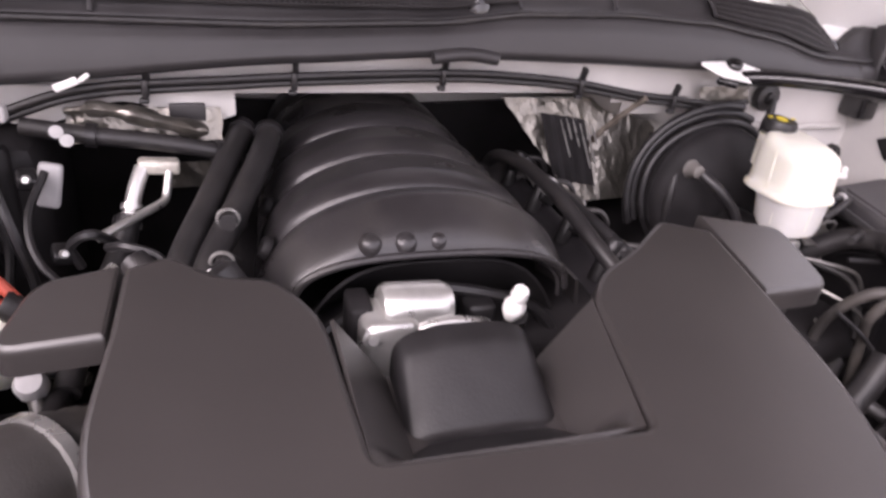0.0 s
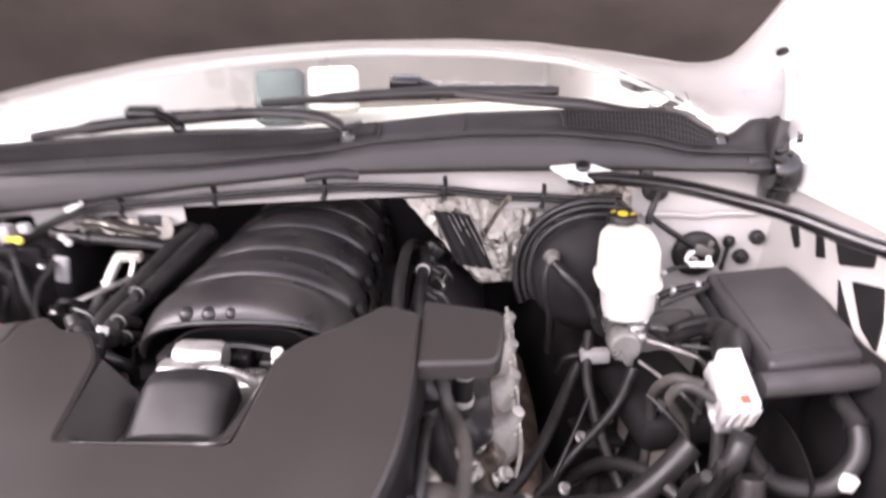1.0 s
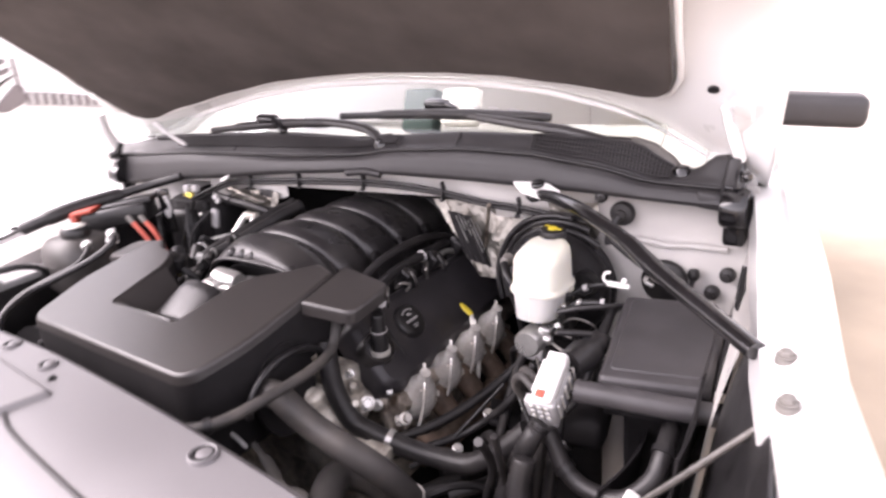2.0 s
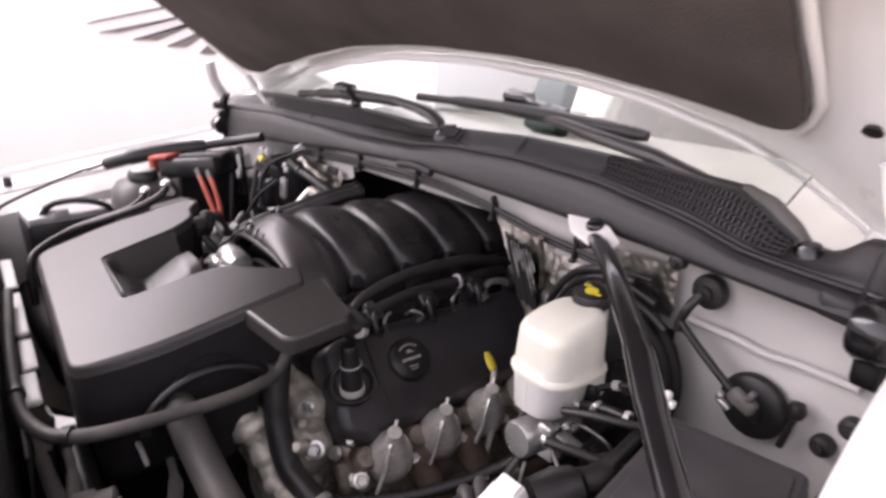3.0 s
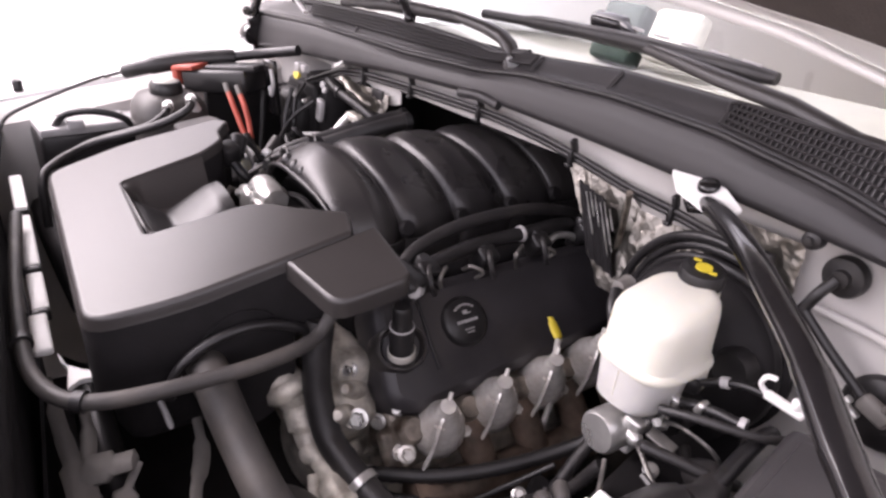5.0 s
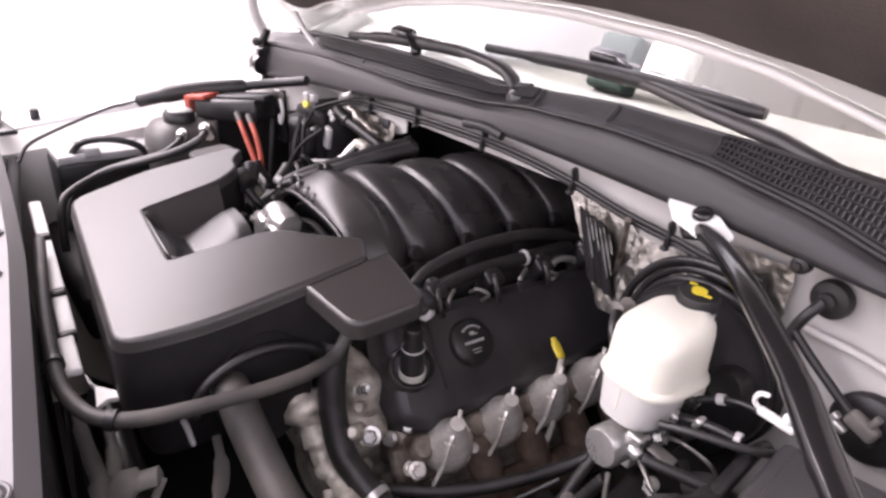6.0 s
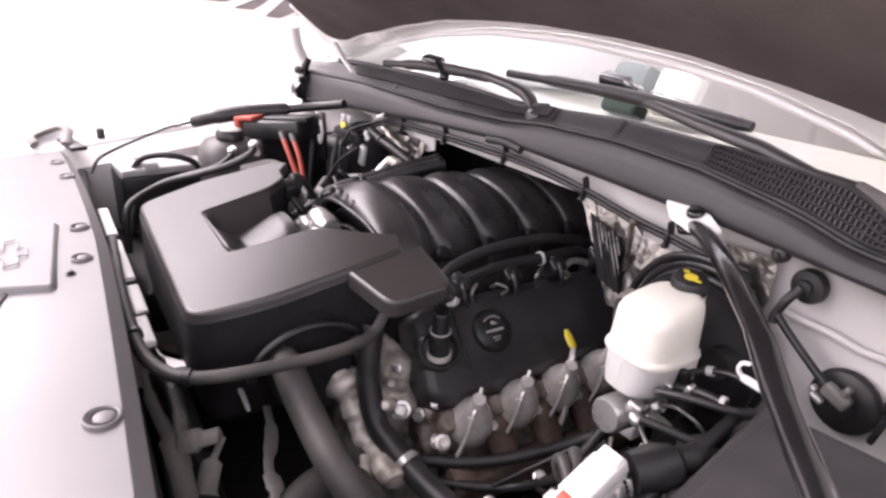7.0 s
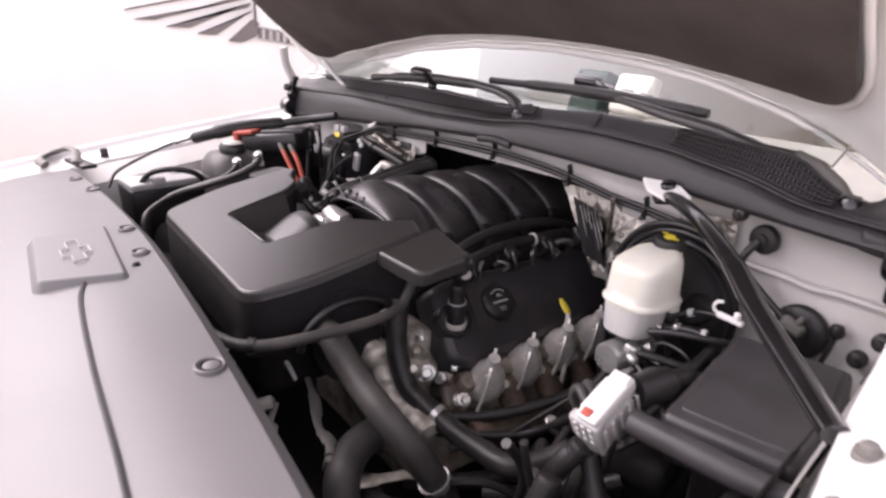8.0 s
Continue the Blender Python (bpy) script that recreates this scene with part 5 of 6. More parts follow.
part("tray", plate(fillet([Vector(((q[0] - 0.765) * 0.96 + 0.765, (q[1] - 0.235) * 0.96 + 0.235)) for q in FB], 0.012, 3), lambda x, y: fuse_z(x, y) - 0.03, 0.035, 0.003, -0.004), VOID, fuse)
part("lower_housing", plate(fillet([Vector(((q[0] - 0.765) * 0.70 + 0.758, (q[1] - 0.235) * 0.62 + 0.26)) for q in FB], 0.012, 3), lambda x, y: fuse_z(x, y) - 0.06, 0.20, 0.003, -0.004), VOID, fuse)
part("side_channel", tube([(0.676, 0.12, 1.032), (0.668, 0.20, 1.050), (0.658, 0.29, 1.068), (0.656, 0.325, 1.062)], 0.008, 8), BLACK, fuse)
clipw = thing("wiring_clip", (0.66, 0.31, 1.10), "white hooked plastic clip behind the fuse box", "clip")
part("hook", join(box((0.662, 0.309, 1.109), (0.038, 0.009, 0.009), 0.003, (0, 4, 4)), tube([(0.645, 0.308, 1.110), (0.638, 0.306, 1.118), (0.641, 0.306, 1.128), (0.650, 0.307, 1.131)], [0.004, 0.0035, 0.003, 0.002], 8, flat=0.7), box((0.672, 0.308, 1.117), (0.009, 0.008, 0.012), 0.003)), WHITE, clipw)

conn = thing("connector_block", (0.64, 0.05, 0.98), "pale grey multi-plug connector block with a red tab", "connector")
CR = (26, 0, 3)
cm = pose(0.6435, 0.0765, 1.0585, *CR)


def on_plug(x, y, z):
    return tuple(cm @ Vector((x, y, z)))


part("shell", join(box(on_plug(0, 0.002, -0.011), (0.031, 0.082, 0.022), 0.004, CR), box(on_plug(0.0, 0.034, 0.0), (0.026, 0.014, 0.006), 0.002, CR), box(on_plug(-0.018, 0.004, -0.012), (0.006, 0.055, 0.010), 0.002, CR)), WHITE, conn)
plug_body = part("plug", join(box(on_plug(-0.002, 0.0, -0.038), (0.041, 0.080, 0.034), 0.005, CR), box(on_plug(-0.004, -0.034, -0.030), (0.046, 0.016, 0.040), 0.004, CR)), GREY, conn, "pale grey pinned plug body")
part("lower_plug", join(box(on_plug(-0.004, -0.014, -0.064), (0.036, 0.048, 0.026), 0.004, CR), box(on_plug(-0.006, -0.022, -0.058), (0.046, 0.020, 0.008), 0.003, CR)), GREY, conn)
part("red_tab", box(on_plug(-0.003, -0.030, 0.0), (0.013, 0.012, 0.004), 0.001, CR), RED, conn)
for i in range(5):
    part("rib", box(on_plug(0.0195, -0.030 + 0.016 * i, -0.036), (0.004, 0.005, 0.030), 0.001, CR), MILKY, conn)
for i in range(9):
    part("socket", box(on_plug(-0.015 + 0.011 * (i % 3), -0.0425, -0.018 - 0.012 * (i // 3)), (0.0060, 0.0025, 0.0070), 0.0008, CR), MILKY, plug_body)
part("pin_row", join(*[box(on_plug(0.0185, 0.036 - 0.006 * (i % 2), -0.022 - 0.008 * (i // 2)), (0.004, 0.003, 0.004), 0.0005, CR) for i in range(6)]), VOID, plug_body)
part("boot", lathe([(0.0, 0), (0.022, 0), (0.026, 0.03), (0.022, 0.05), (0, 0.05)], toward((0.652, 0.130, 1.050), (0.3, 0.9, 0.1)), 16), BLACK, conn)
for i, x in enumerate((0.630, 0.652)):
    part("lead", tube([(x, 0.092, 0.995), (x, 0.080, 0.965), (x - 0.004, 0.066, 0.91), (x - 0.010, 0.060, 0.84)], 0.0095, 9, 12, ridge=0.0010), RUBBER, conn)
part("cable", tube([(0.664, 0.185, 1.053), (0.668, 0.21, 1.050), (0.65, 0.25, 1.035), (0.62, 0.28, 1.0)], 0.016, 10), RUBBER, conn)

brace = thing("wing_brace", (0.46, 0.40, 1.2), "satin black tubular brace bolted to a white bracket", "brace", "wing braces")
part("tube", tube([(0.478, 0.392, 1.226), (0.494, 0.376, 1.231), (0.535, 0.340, 1.240), (0.61, 0.271, 1.246), (0.675, 0.212, 1.242), (0.72, 0.172, 1.236), (0.775, 0.122, 1.221), (0.848, 0.056, 1.209), (0.910, 0.0, 1.199)], [0.010, 0.0125, 0.0125, 0.0125, 0.0125, 0.0135, 0.0125, 0.0125, 0.012], 14, 8, flat=0.85), SATIN, brace)
br = part("bracket", plate(fillet([Vector(q) for q in ((0.434, 0.386), (0.470, 0.389), (0.503, 0.388), (0.537, 0.371), (0.516, 0.352), (0.460, 0.365))], 0.004, 3), lambda x, y: 1.2510 - 0.55 * (0.387 - y), 0.004, 0.001, 0.0), WHITE, brace, "white painted end bracket")
part("bolt", lathe([(0, 0.007), (0.008, 0.007), (0.011, 0.005), (0.012, 0.0), (0.0, 0.0)], toward((0.487, 0.381, 1.2480), (0, -0.45, 0.9)), 18), SATIN, br)
part("weld_ear", box((0.484, 0.380, 1.226), (0.030, 0.034, 0.010), 0.003, (0, 6, -42)), SATIN, brace)
far = thing("wing_brace", (-0.56, 0.2, 1.15), "satin black tubular brace with a foam sleeve", "brace", "wing braces")
part("sleeve", tube([(-0.700, -0.045, 1.136), (-0.650, -0.010, 1.156), (-0.620, 0.04, 1.172), (-0.60, 0.11, 1.184), (-0.572, 0.20, 1.192)], [0.004, 0.015, 0.018, 0.018, 0.016], 12), RUBBER, far, "black foam sleeve")
part("tube", tube([(-0.575, 0.195, 1.192), (-0.53, 0.255, 1.205), (-0.46, 0.30, 1.222)], 0.011, 10), BLACK, far)


# ---- far side of the bay ----
tank = thing("coolant_tank", (-0.53, 0.05, 1.0), "smoke-grey coolant tank with a black screw cap", "coolant tank")
part("body", loft([squircle(-0.53, 0.045, 0.070, 0.060, 1.014, p=2.8), squircle(-0.53, 0.045, 0.080, 0.068, 1.024, p=2.8), squircle(-0.53, 0.045, 0.083, 0.072, 1.084, p=2.8), squircle(-0.53, 0.045, 0.080, 0.070, 1.112, p=2.6), squircle(-0.528, 0.044, 0.066, 0.056, 1.132, p=2.5), squircle(-0.52, 0.042, 0.036, 0.036, 1.142, p=2)]), SMOKE, tank)
part("cap", lathe([(0.029, -0.02), (0.032, -0.016), (0.032, 0.002), (0.027, 0.009), (0, 0.010)], Matrix.Translation((-0.512, 0.040, 1.154)), 22), BLACK, tank, "black screw cap with a pale top")
part("cap_top", lathe([(0, 0.013), (0.020, 0.012), (0.023, 0.009), (0, 0.008)], Matrix.Translation((-0.512, 0.040, 1.154)), 18), PALE, tank)
part("seam", tube([(-0.53 + 0.0835 * math.cos(a), 0.045 + 0.072 * math.sin(a), 1.084) for a in [2 * math.pi * k / 20 for k in range(21)]], 0.003, 6, 2), SMOKE, tank)
for c in ((-0.462, 0.035, 1.118), (-0.405, 0.066, 1.142)):
    part("nozzle", join(lathe([(0, -0.02), (0.007, -0.02), (0.007, 0.012), (0.010, 0.014), (0.010, 0.02), (0, 0.021)], toward(c, (0.5, -0.4, 0.7)), 12), box((c[0] - 0.01, c[1], c[2] - 0.008), (0.02, 0.014, 0.014), 0.003, (0, 20, 30))), WHITE, tank, "white hose nozzle")

battery = thing("battery", (-0.65, -0.10, 0.9), "black battery case with a pale label strip", "battery")
part("case", box((-0.652, -0.100, 0.985), (0.155, 0.20, 0.14), 0.008, (0, 0, 6)), BLACK, battery)
part("top", box((-0.652, -0.100, 1.060), (0.150, 0.195, 0.018), 0.005, (0, 0, 6)), GREY, battery, "dusty grey top")
part("label_strip", box((-0.675, -0.055, 1.0705), (0.06, 0.05, 0.002), 0.0, (0, 0, 6)), GREY, battery, "pale label")
part("carry_strap", tube([(-0.600, -0.165, 1.06), (-0.575, -0.14, 1.094), (-0.555, -0.09, 1.102), (-0.55, -0.04, 1.085), (-0.555, -0.02, 1.055)], 0.007, 8), BLACK, battery)
part("terminal", join(box((-0.585, -0.125, 1.072), (0.035, 0.03, 0.02), 0.004), box((-0.60, -0.15, 1.068), (0.02, 0.02, 0.02), 0.003)), GREY, battery)

block = thing("power_fuse_block", (-0.54, 0.17, 1.1), "black power fuse block with an orange-red cover", "fuse block")
part("body", box((-0.535, 0.165, 1.155), (0.155, 0.085, 0.045), 0.006, (0, -6, 38)), BLACK, block)
part("red_cover", join(box((-0.582, 0.114, 1.176), (0.048, 0.076, 0.010), 0.003, (0, -6, 38)), box((-0.606, 0.106, 1.156), (0.014, 0.084, 0.042), 0.004, (0, -6, 38))), RED, block, "orange-red cover")
part("lid", box((-0.515, 0.185, 1.182), (0.12, 0.055, 0.012), 0.003, (0, -6, 38)), BLACK, block)
for i, dx in enumerate((0.0, 0.026)):
    h = thing("power_cable", (-0.44, 0.14, 1.13), "orange-red insulated power cable behind the air box", "cable", "power cables")
    part("jacket", tube([(-0.452 + dx, 0.146 + 0.6 * dx, 1.146), (-0.428 + dx, 0.146 + 0.6 * dx, 1.128), (-0.398 + dx * 0.7, 0.148 + 0.5 * dx, 1.100), (-0.372 + dx * 0.4, 0.150 + 0.3 * dx, 1.075)], 0.0056, 8), RED, h)
    part("end", tube([(-0.470 + dx, 0.146 + 0.6 * dx, 1.160), (-0.452 + dx, 0.146 + 0.6 * dx, 1.146)], 0.0060, 8), DUSTY, h)
hose("cable_sleeve", [(-0.372, 0.150, 1.078), (-0.345, 0.150, 1.06), (-0.30, 0.145, 1.055), (-0.25, 0.135, 1.06), (-0.23, 0.13, 1.085)], 0.012, "dark corrugated cable sleeve behind the air box", ridge=0.001, step=10)
hose("cable_sleeve", [(-0.272, 0.180, 1.095), (-0.245, 0.150, 1.078), (-0.225, 0.125, 1.060), (-0.21, 0.10, 1.03)], 0.014, "smooth dark grey cable sleeve by the manifold", step=8)

strap = thing("brace_bracket", (-0.43, 0.25, 1.1), "black steel strap bracket below the far brace", "bracket")
part("post", box((-0.452, 0.238, 1.150), (0.030, 0.012, 0.115), 0.004, (4, 0, 25)), SATIN, strap)
part("hook", tube([(-0.44, 0.232, 1.19), (-0.425, 0.230, 1.165), (-0.432, 0.228, 1.14), (-0.445, 0.23, 1.155)], 0.004, 7), GREY, strap)
part("rod", tube([(-0.475, 0.225, 1.14), (-0.462, 0.215, 1.08), (-0.44, 0.20, 1.0)], 0.005, 7), BLACK, strap)

hv = thing("heater_box", (-0.33, 0.45, 0.9), "large black heater box on the bulkhead", "heater box")
part("case", box((-0.475, 0.40, 1.03), (0.20, 0.18, 0.26), 0.03, (0, 0, 4)), VOID, hv)
# Black slab added to hide the pale far wing and keep this corner dark.
part("dark_screen", box((-0.607, 0.285, 0.96), (0.03, 0.30, 0.32), 0.01, (0, 0, 2)), VOID, hv)
part("cover", box((-0.47, 0.30, 1.06), (0.10, 0.06, 0.16), 0.02), BLACK, hv)
part("recess", box((-0.455, 0.312, 1.10), (0.12, 0.02, 0.12), 0.008, (0, 0, 4)), VOID, hv)
for pts, r in (([(-0.40, 0.26, 1.16), (-0.38, 0.235, 1.10), (-0.37, 0.23, 1.04), (-0.38, 0.22, 0.98)], 0.005), ([(-0.30, 0.25, 1.08), (-0.315, 0.23, 1.10), (-0.335, 0.235, 1.085), (-0.33, 0.24, 1.06)], 0.005), ([(-0.46, 0.25, 1.02), (-0.43, 0.22, 0.99), (-0.39, 0.21, 0.97), (-0.33, 0.19, 0.96)], 0.007)):
    part("wire", tube(pts, r, 7), BLACK, hv)
part("grey_plug", box((-0.362, 0.305, 1.120), (0.022, 0.012, 0.048), 0.004, (0, 12, 0)), GREY, hv, "grey plug")
part("ring_plug", join(*[lathe([(0.004, -0.004), (0.008, -0.003), (0.008, 0.003), (0.004, 0.004)], toward((-0.347 + 0.008 * k, 0.305, 1.176 - 0.009 * k), (0.2, -1, 0.3)) @ Matrix.Scale(0.8, 4), 14) for k in range(2)]), GREY, hv, "pale ringed plug")
part("tag", join(box((-0.405, 0.274, 1.186), (0.022, 0.010, 0.008), 0.002), lathe([(0, 0), (0.007, 0), (0.007, 0.006), (0, 0.006)], toward((-0.394, 0.272, 1.185), (0.3, -0.8, 0.4)), 12)), YELLOW, hv, "small yellow tag")
part("side_plug", join(box((-0.388, 0.285, 1.20), (0.018, 0.014, 0.016), 0.003), box((-0.425, 0.29, 1.19), (0.02, 0.02, 0.03), 0.003)), GREY, hv)

# air-conditioning pipes
ac = thing("ac_pipe_fitting", (-0.27, 0.32, 1.05), "bright alloy air-conditioning pipe fitting with crimp rings", "pipe fitting")
part("block", box((-0.262, 0.335, 1.128), (0.042, 0.020, 0.016), 0.004, (0, 4, 8)), ALLOY, ac)
part("thick_pipe", tube([(-0.278, 0.330, 1.128), (-0.285, 0.315, 1.110), (-0.290, 0.300, 1.090)], 0.0082, 12), BRIGHT, ac)
for k in range(3):
    part("crimp_ring", lathe([(0.0085, -0.003), (0.0110, -0.003), (0.0110, 0.003), (0.0085, 0.003)], toward((-0.289 - 0.0008 * k, 0.303 - 0.006 * k, 1.094 - 0.008 * k), (-0.1, -0.6, -0.8)), 16), BRIGHT, ac)
part("rubber_hose", tube([(-0.291, 0.296, 1.086), (-0.298, 0.27, 1.062), (-0.31, 0.235, 1.04), (-0.325, 0.19, 1.02), (-0.33, 0.12, 1.0)], 0.0125, 12), RUBBER, ac)
part("thin_pipe", tube([(-0.252, 0.330, 1.124), (-0.254, 0.322, 1.110), (-0.257, 0.312, 1.098), (-0.268, 0.294, 1.096), (-0.290, 0.265, 1.094), (-0.312, 0.24, 1.090)], 0.0046, 9), BRIGHT, ac)
part("lower_pipe", tube([(-0.300, 0.235, 1.060), (-0.322, 0.205, 1.048), (-0.345, 0.17, 1.045), (-0.36, 0.13, 1.04)], 0.0065, 9), BRIGHT, ac)

hose("heater_hose", [(-0.172, 0.400, 1.150), (-0.188, 0.34, 1.138), (-0.208, 0.27, 1.116), (-0.232, 0.19, 1.090), (-0.245, 0.13, 1.06)], 0.0135, "black heater hose running forward from the bulkhead", clamps=(0.06,), band=BLACK, seg=14)
hose("heater_hose", [(-0.142, 0.390, 1.150), (-0.155, 0.33, 1.138), (-0.182, 0.25, 1.112), (-0.210, 0.17, 1.085), (-0.22, 0.11, 1.05)], 0.0140, "black heater hose running forward from the bulkhead", clamps=(0.06,), band=BLACK, seg=14)
hose("bulkhead_loom", [(-0.385, 0.335, 1.172), (-0.33, 0.33, 1.165), (-0.26, 0.335, 1.155), (-0.20, 0.345, 1.14), (-0.17, 0.36, 1.12)], 0.0095, "thick black loom below the bulkhead foil", clamps=(0.3, 0.75), band=BLACK, seg=10)
hose("tank_hose", [(-0.395, 0.060, 1.152), (-0.372, 0.045, 1.140), (-0.385, 0.00, 1.115), (-0.425, -0.06, 1.088), (-0.452, -0.11, 1.070), (-0.430, -0.175, 1.050), (-0.395, -0.205, 1.030), (-0.375, -0.212, 0.95)], 0.0075, "black rubber hose from the coolant tank", clamps=(0.05,), seg=10)
hose("tank_hose", [(-0.452, 0.028, 1.128), (-0.432, 0.015, 1.118), (-0.425, -0.02, 1.100), (-0.455, -0.08, 1.078), (-0.472, -0.13, 1.058), (-0.45, -0.18, 1.03), (-0.42, -0.20, 0.97)], 0.0070, "black rubber hose from the coolant tank", clamps=(0.05,), seg=10)
hose("wing_cable", [(-0.700, -0.045, 1.138), (-0.670, -0.085, 1.134), (-0.610, -0.140, 1.130), (-0.540, -0.195, 1.128), (-0.480, -0.236, 1.124), (-0.46, -0.255, 1.10)], 0.0036, "thin black release cable along the wing", seg=8)
plug = thing("sensor_plug", (-0.163, 0.06, 1.05), "cluster of black plugs beside the throttle body", "plug")
part("plug_body", box((-0.170, 0.058, 1.118), (0.034, 0.030, 0.036), 0.006, (10, 15, 20)), BLACK, plug)
part("plug_cap", lathe([(0, -0.02), (0.014, -0.02), (0.016, 0.012), (0.010, 0.018), (0, 0.018)], toward((-0.188, 0.078, 1.125), (-0.5, 0.3, 0.6)), 14), BLACK, plug)
part("plug_tail", tube([(-0.158, 0.062, 1.105), (-0.145, 0.07, 1.09), (-0.140, 0.085, 1.07), (-0.15, 0.10, 1.04)], 0.008, 8), BLACK, plug)
part("wire", tube([(-0.190, 0.085, 1.125), (-0.215, 0.10, 1.122), (-0.225, 0.12, 1.10), (-0.22, 0.14, 1.06)], 0.0055, 7), RUBBER, plug)
part("white_end", lathe([(0, 0), (0.008, 0), (0.008, 0.012), (0, 0.013)], toward((-0.196, 0.135, 1.098), (-0.6, -0.5, 0.4)), 12), WHITE, plug)
ring_m = thing("hose_clip", (-0.19, 0.2, 1.08), "small bright wire hose clips beside the manifold", "hose clip")
for c in ((-0.190, 0.215, 1.118), (-0.196, 0.165, 1.098), (-0.188, 0.16, 1.075)):
    part("ring", tube([(c[0] + 0.010 * math.cos(a), c[1], c[2] + 0.010 * math.sin(a)) for a in [math.pi * k / 6 for k in range(-2, 8)]], 0.0018, 6, 2), BRIGHT, ring_m)
    part("stub", tube([(c[0], c[1] - 0.01, c[2]), (c[0] + 0.004, c[1] + 0.01, c[2] - 0.004), (c[0] + 0.01, c[1] + 0.03, c[2] - 0.02)], 0.0085, 8), RUBBER, ring_m)
lamp = thing("headlamp_bracket", (-0.80, -0.25, 1.0), "dull grey looped headlamp bracket at the front corner", "bracket")
part("loop", tube([(-0.66, -0.285, 1.115), (-0.72, -0.275, 1.130), (-0.78, -0.285, 1.128), (-0.81, -0.32, 1.112), (-0.78, -0.35, 1.105), (-0.70, -0.345, 1.108)], 0.011, 8, flat=0.6), DUSTY, lamp)
part("plate", box((-0.69, -0.272, 1.108), (0.11, 0.035, 0.010), 0.003, (0, 0, 12)), BLACK, lamp)
part("stud", lathe([(0, 0), (0.010, 0), (0.010, 0.018), (0.007, 0.022), (0, 0.022)], Matrix.Translation((-0.765, -0.205, 1.102)), 12), BLACK, lamp)

# ---- bulkhead harness, clips and foil ----
harness = thing("bulkhead_harness", (0.1, 0.36, 1.2), "twin black wiring harness clipped along the bulkhead", "wiring harness")
LINE = [(-0.60, 0.29, 1.10), (-0.50, 0.312, 1.140), (-0.415, 0.338, 1.176), (-0.355, 0.350, 1.198), (-0.311, 0.356, 1.206), (-0.269, 0.361, 1.209), (-0.188, 0.368, 1.213), (-0.114, 0.374, 1.217), (0.067, 0.390, 1.222), (0.175, 0.397, 1.219), (0.265, 0.404, 1.2105), (0.36, 0.413, 1.195), (0.428, 0.420, 1.188), (0.50, 0.425, 1.180), (0.56, 0.42, 1.185)]
part("loom", tube([(x, y - 0.003, z + 0.003) for x, y, z in LINE], 0.0044, 9), RUBBER, harness)
part("loom", tube([(x, y, z - 0.0055) for x, y, z in LINE], 0.0040, 9), RUBBER, harness)
for x, y, z in ((-0.269, 0.358, 1.207), (-0.114, 0.371, 1.215), (0.067, 0.387, 1.220), (0.265, 0.401, 1.209), (0.428, 0.417, 1.186)):
    part("clip", join(box((x, y, z), (0.007, 0.015, 0.020), 0.002), box((x + 0.002, y - 0.002, z + 0.017), (0.007, 0.010, 0.018), 0.002, (20, 0, 0)), box((x - 0.002, y - 0.003, z - 0.013), (0.010, 0.010, 0.006), 0.002)), BLACK, harness)
part("tape_flag", join(box((-0.338, 0.334, 1.215), (0.024, 0.006, 0.008), 0.002, (0, -22, 5)), box((-0.321, 0.333, 1.222), (0.013, 0.005, 0.005), 0.002, (0, -38, 5))), WHITE, harness, "creased white tape flag")
part("branch", tube([(0.045, 0.362, 1.248), (0.09, 0.367, 1.252), (0.13, 0.372, 1.247)], 0.008, 8), COWL, harness)


def crumple(x0, x1, z0, z1, y0, lean, seed, nx=26, nz=18, amp=0.012, pleat=0.0, slant=0.0):
    def f(u, v):
        left = x0 + slant * (1 - v)
        x, z = left + (x1 - left) * u, z0 + (z1 - z0) * v
        p = Vector((x * 34 + 14 * z, z * 17 - 12 * x, seed))
        n = 0.9 * noise.noise(p) + 0.7 * abs(noise.noise(p * 1.6)) + 0.16 * abs(noise.noise(p * 4.3)) - 0.3
        fold = pleat * abs(math.sin(math.pi * (x + 0.7 * (z - 1.1) + 0.006 * noise.noise(p * 0.5)) / 0.022)) * max(0, 1 - 2.0 * u)
        return (x + 0.004 * noise.noise(p * 3), y0 + 0.08 * (x - x0) + lean * (1 - v) + amp * n - fold, z)
    return thick(grid(nx, nz, f), 0.0008)


foil = thing("heat_foil", (0.3, 0.42, 1.0), "crumpled silver heat foil draped over the bulkhead", "heat shield", "heat foils")
part("sheet", crumple(0.185, 0.50, 1.02, 1.172, 0.478, -0.045, 3.0, 180, 60, 0.0046, 0.0, slant=0.13), FOIL, foil)
# Shade over the foil's pleats is a black sheet; lit folds are brighter strips.
part("pleat_shade", thick(grid(16, 10, lambda u, v: (0.238 + 0.066 * u + 0.040 * v, 0.452 - 0.010 * u + 0.002 * math.sin(24 * u), 1.158 - 0.006 * u - 0.105 * v)), 0.002), VOID, foil, "pleated edge of the foil, its shade put into black")
for i, (a, b) in enumerate(((0.05, 0.62), (0.02, 0.35), (0.0, 0.45), (0.10, 0.80), (0.06, 0.72), (0.12, 0.40))):
    x = 0.264 + 0.0095 * i
    part("pleat", tube([(x + 0.046 * q, 0.440 - 0.0008 * i, 1.156 - 0.100 * q) for q in (a, 0.5 * (a + b), b)], [0.0012, 0.0022, 0.0020, 0.0010], 6, flat=0.6), BRIGHT, foil, "narrow pleat, its glint put into a brighter metal")
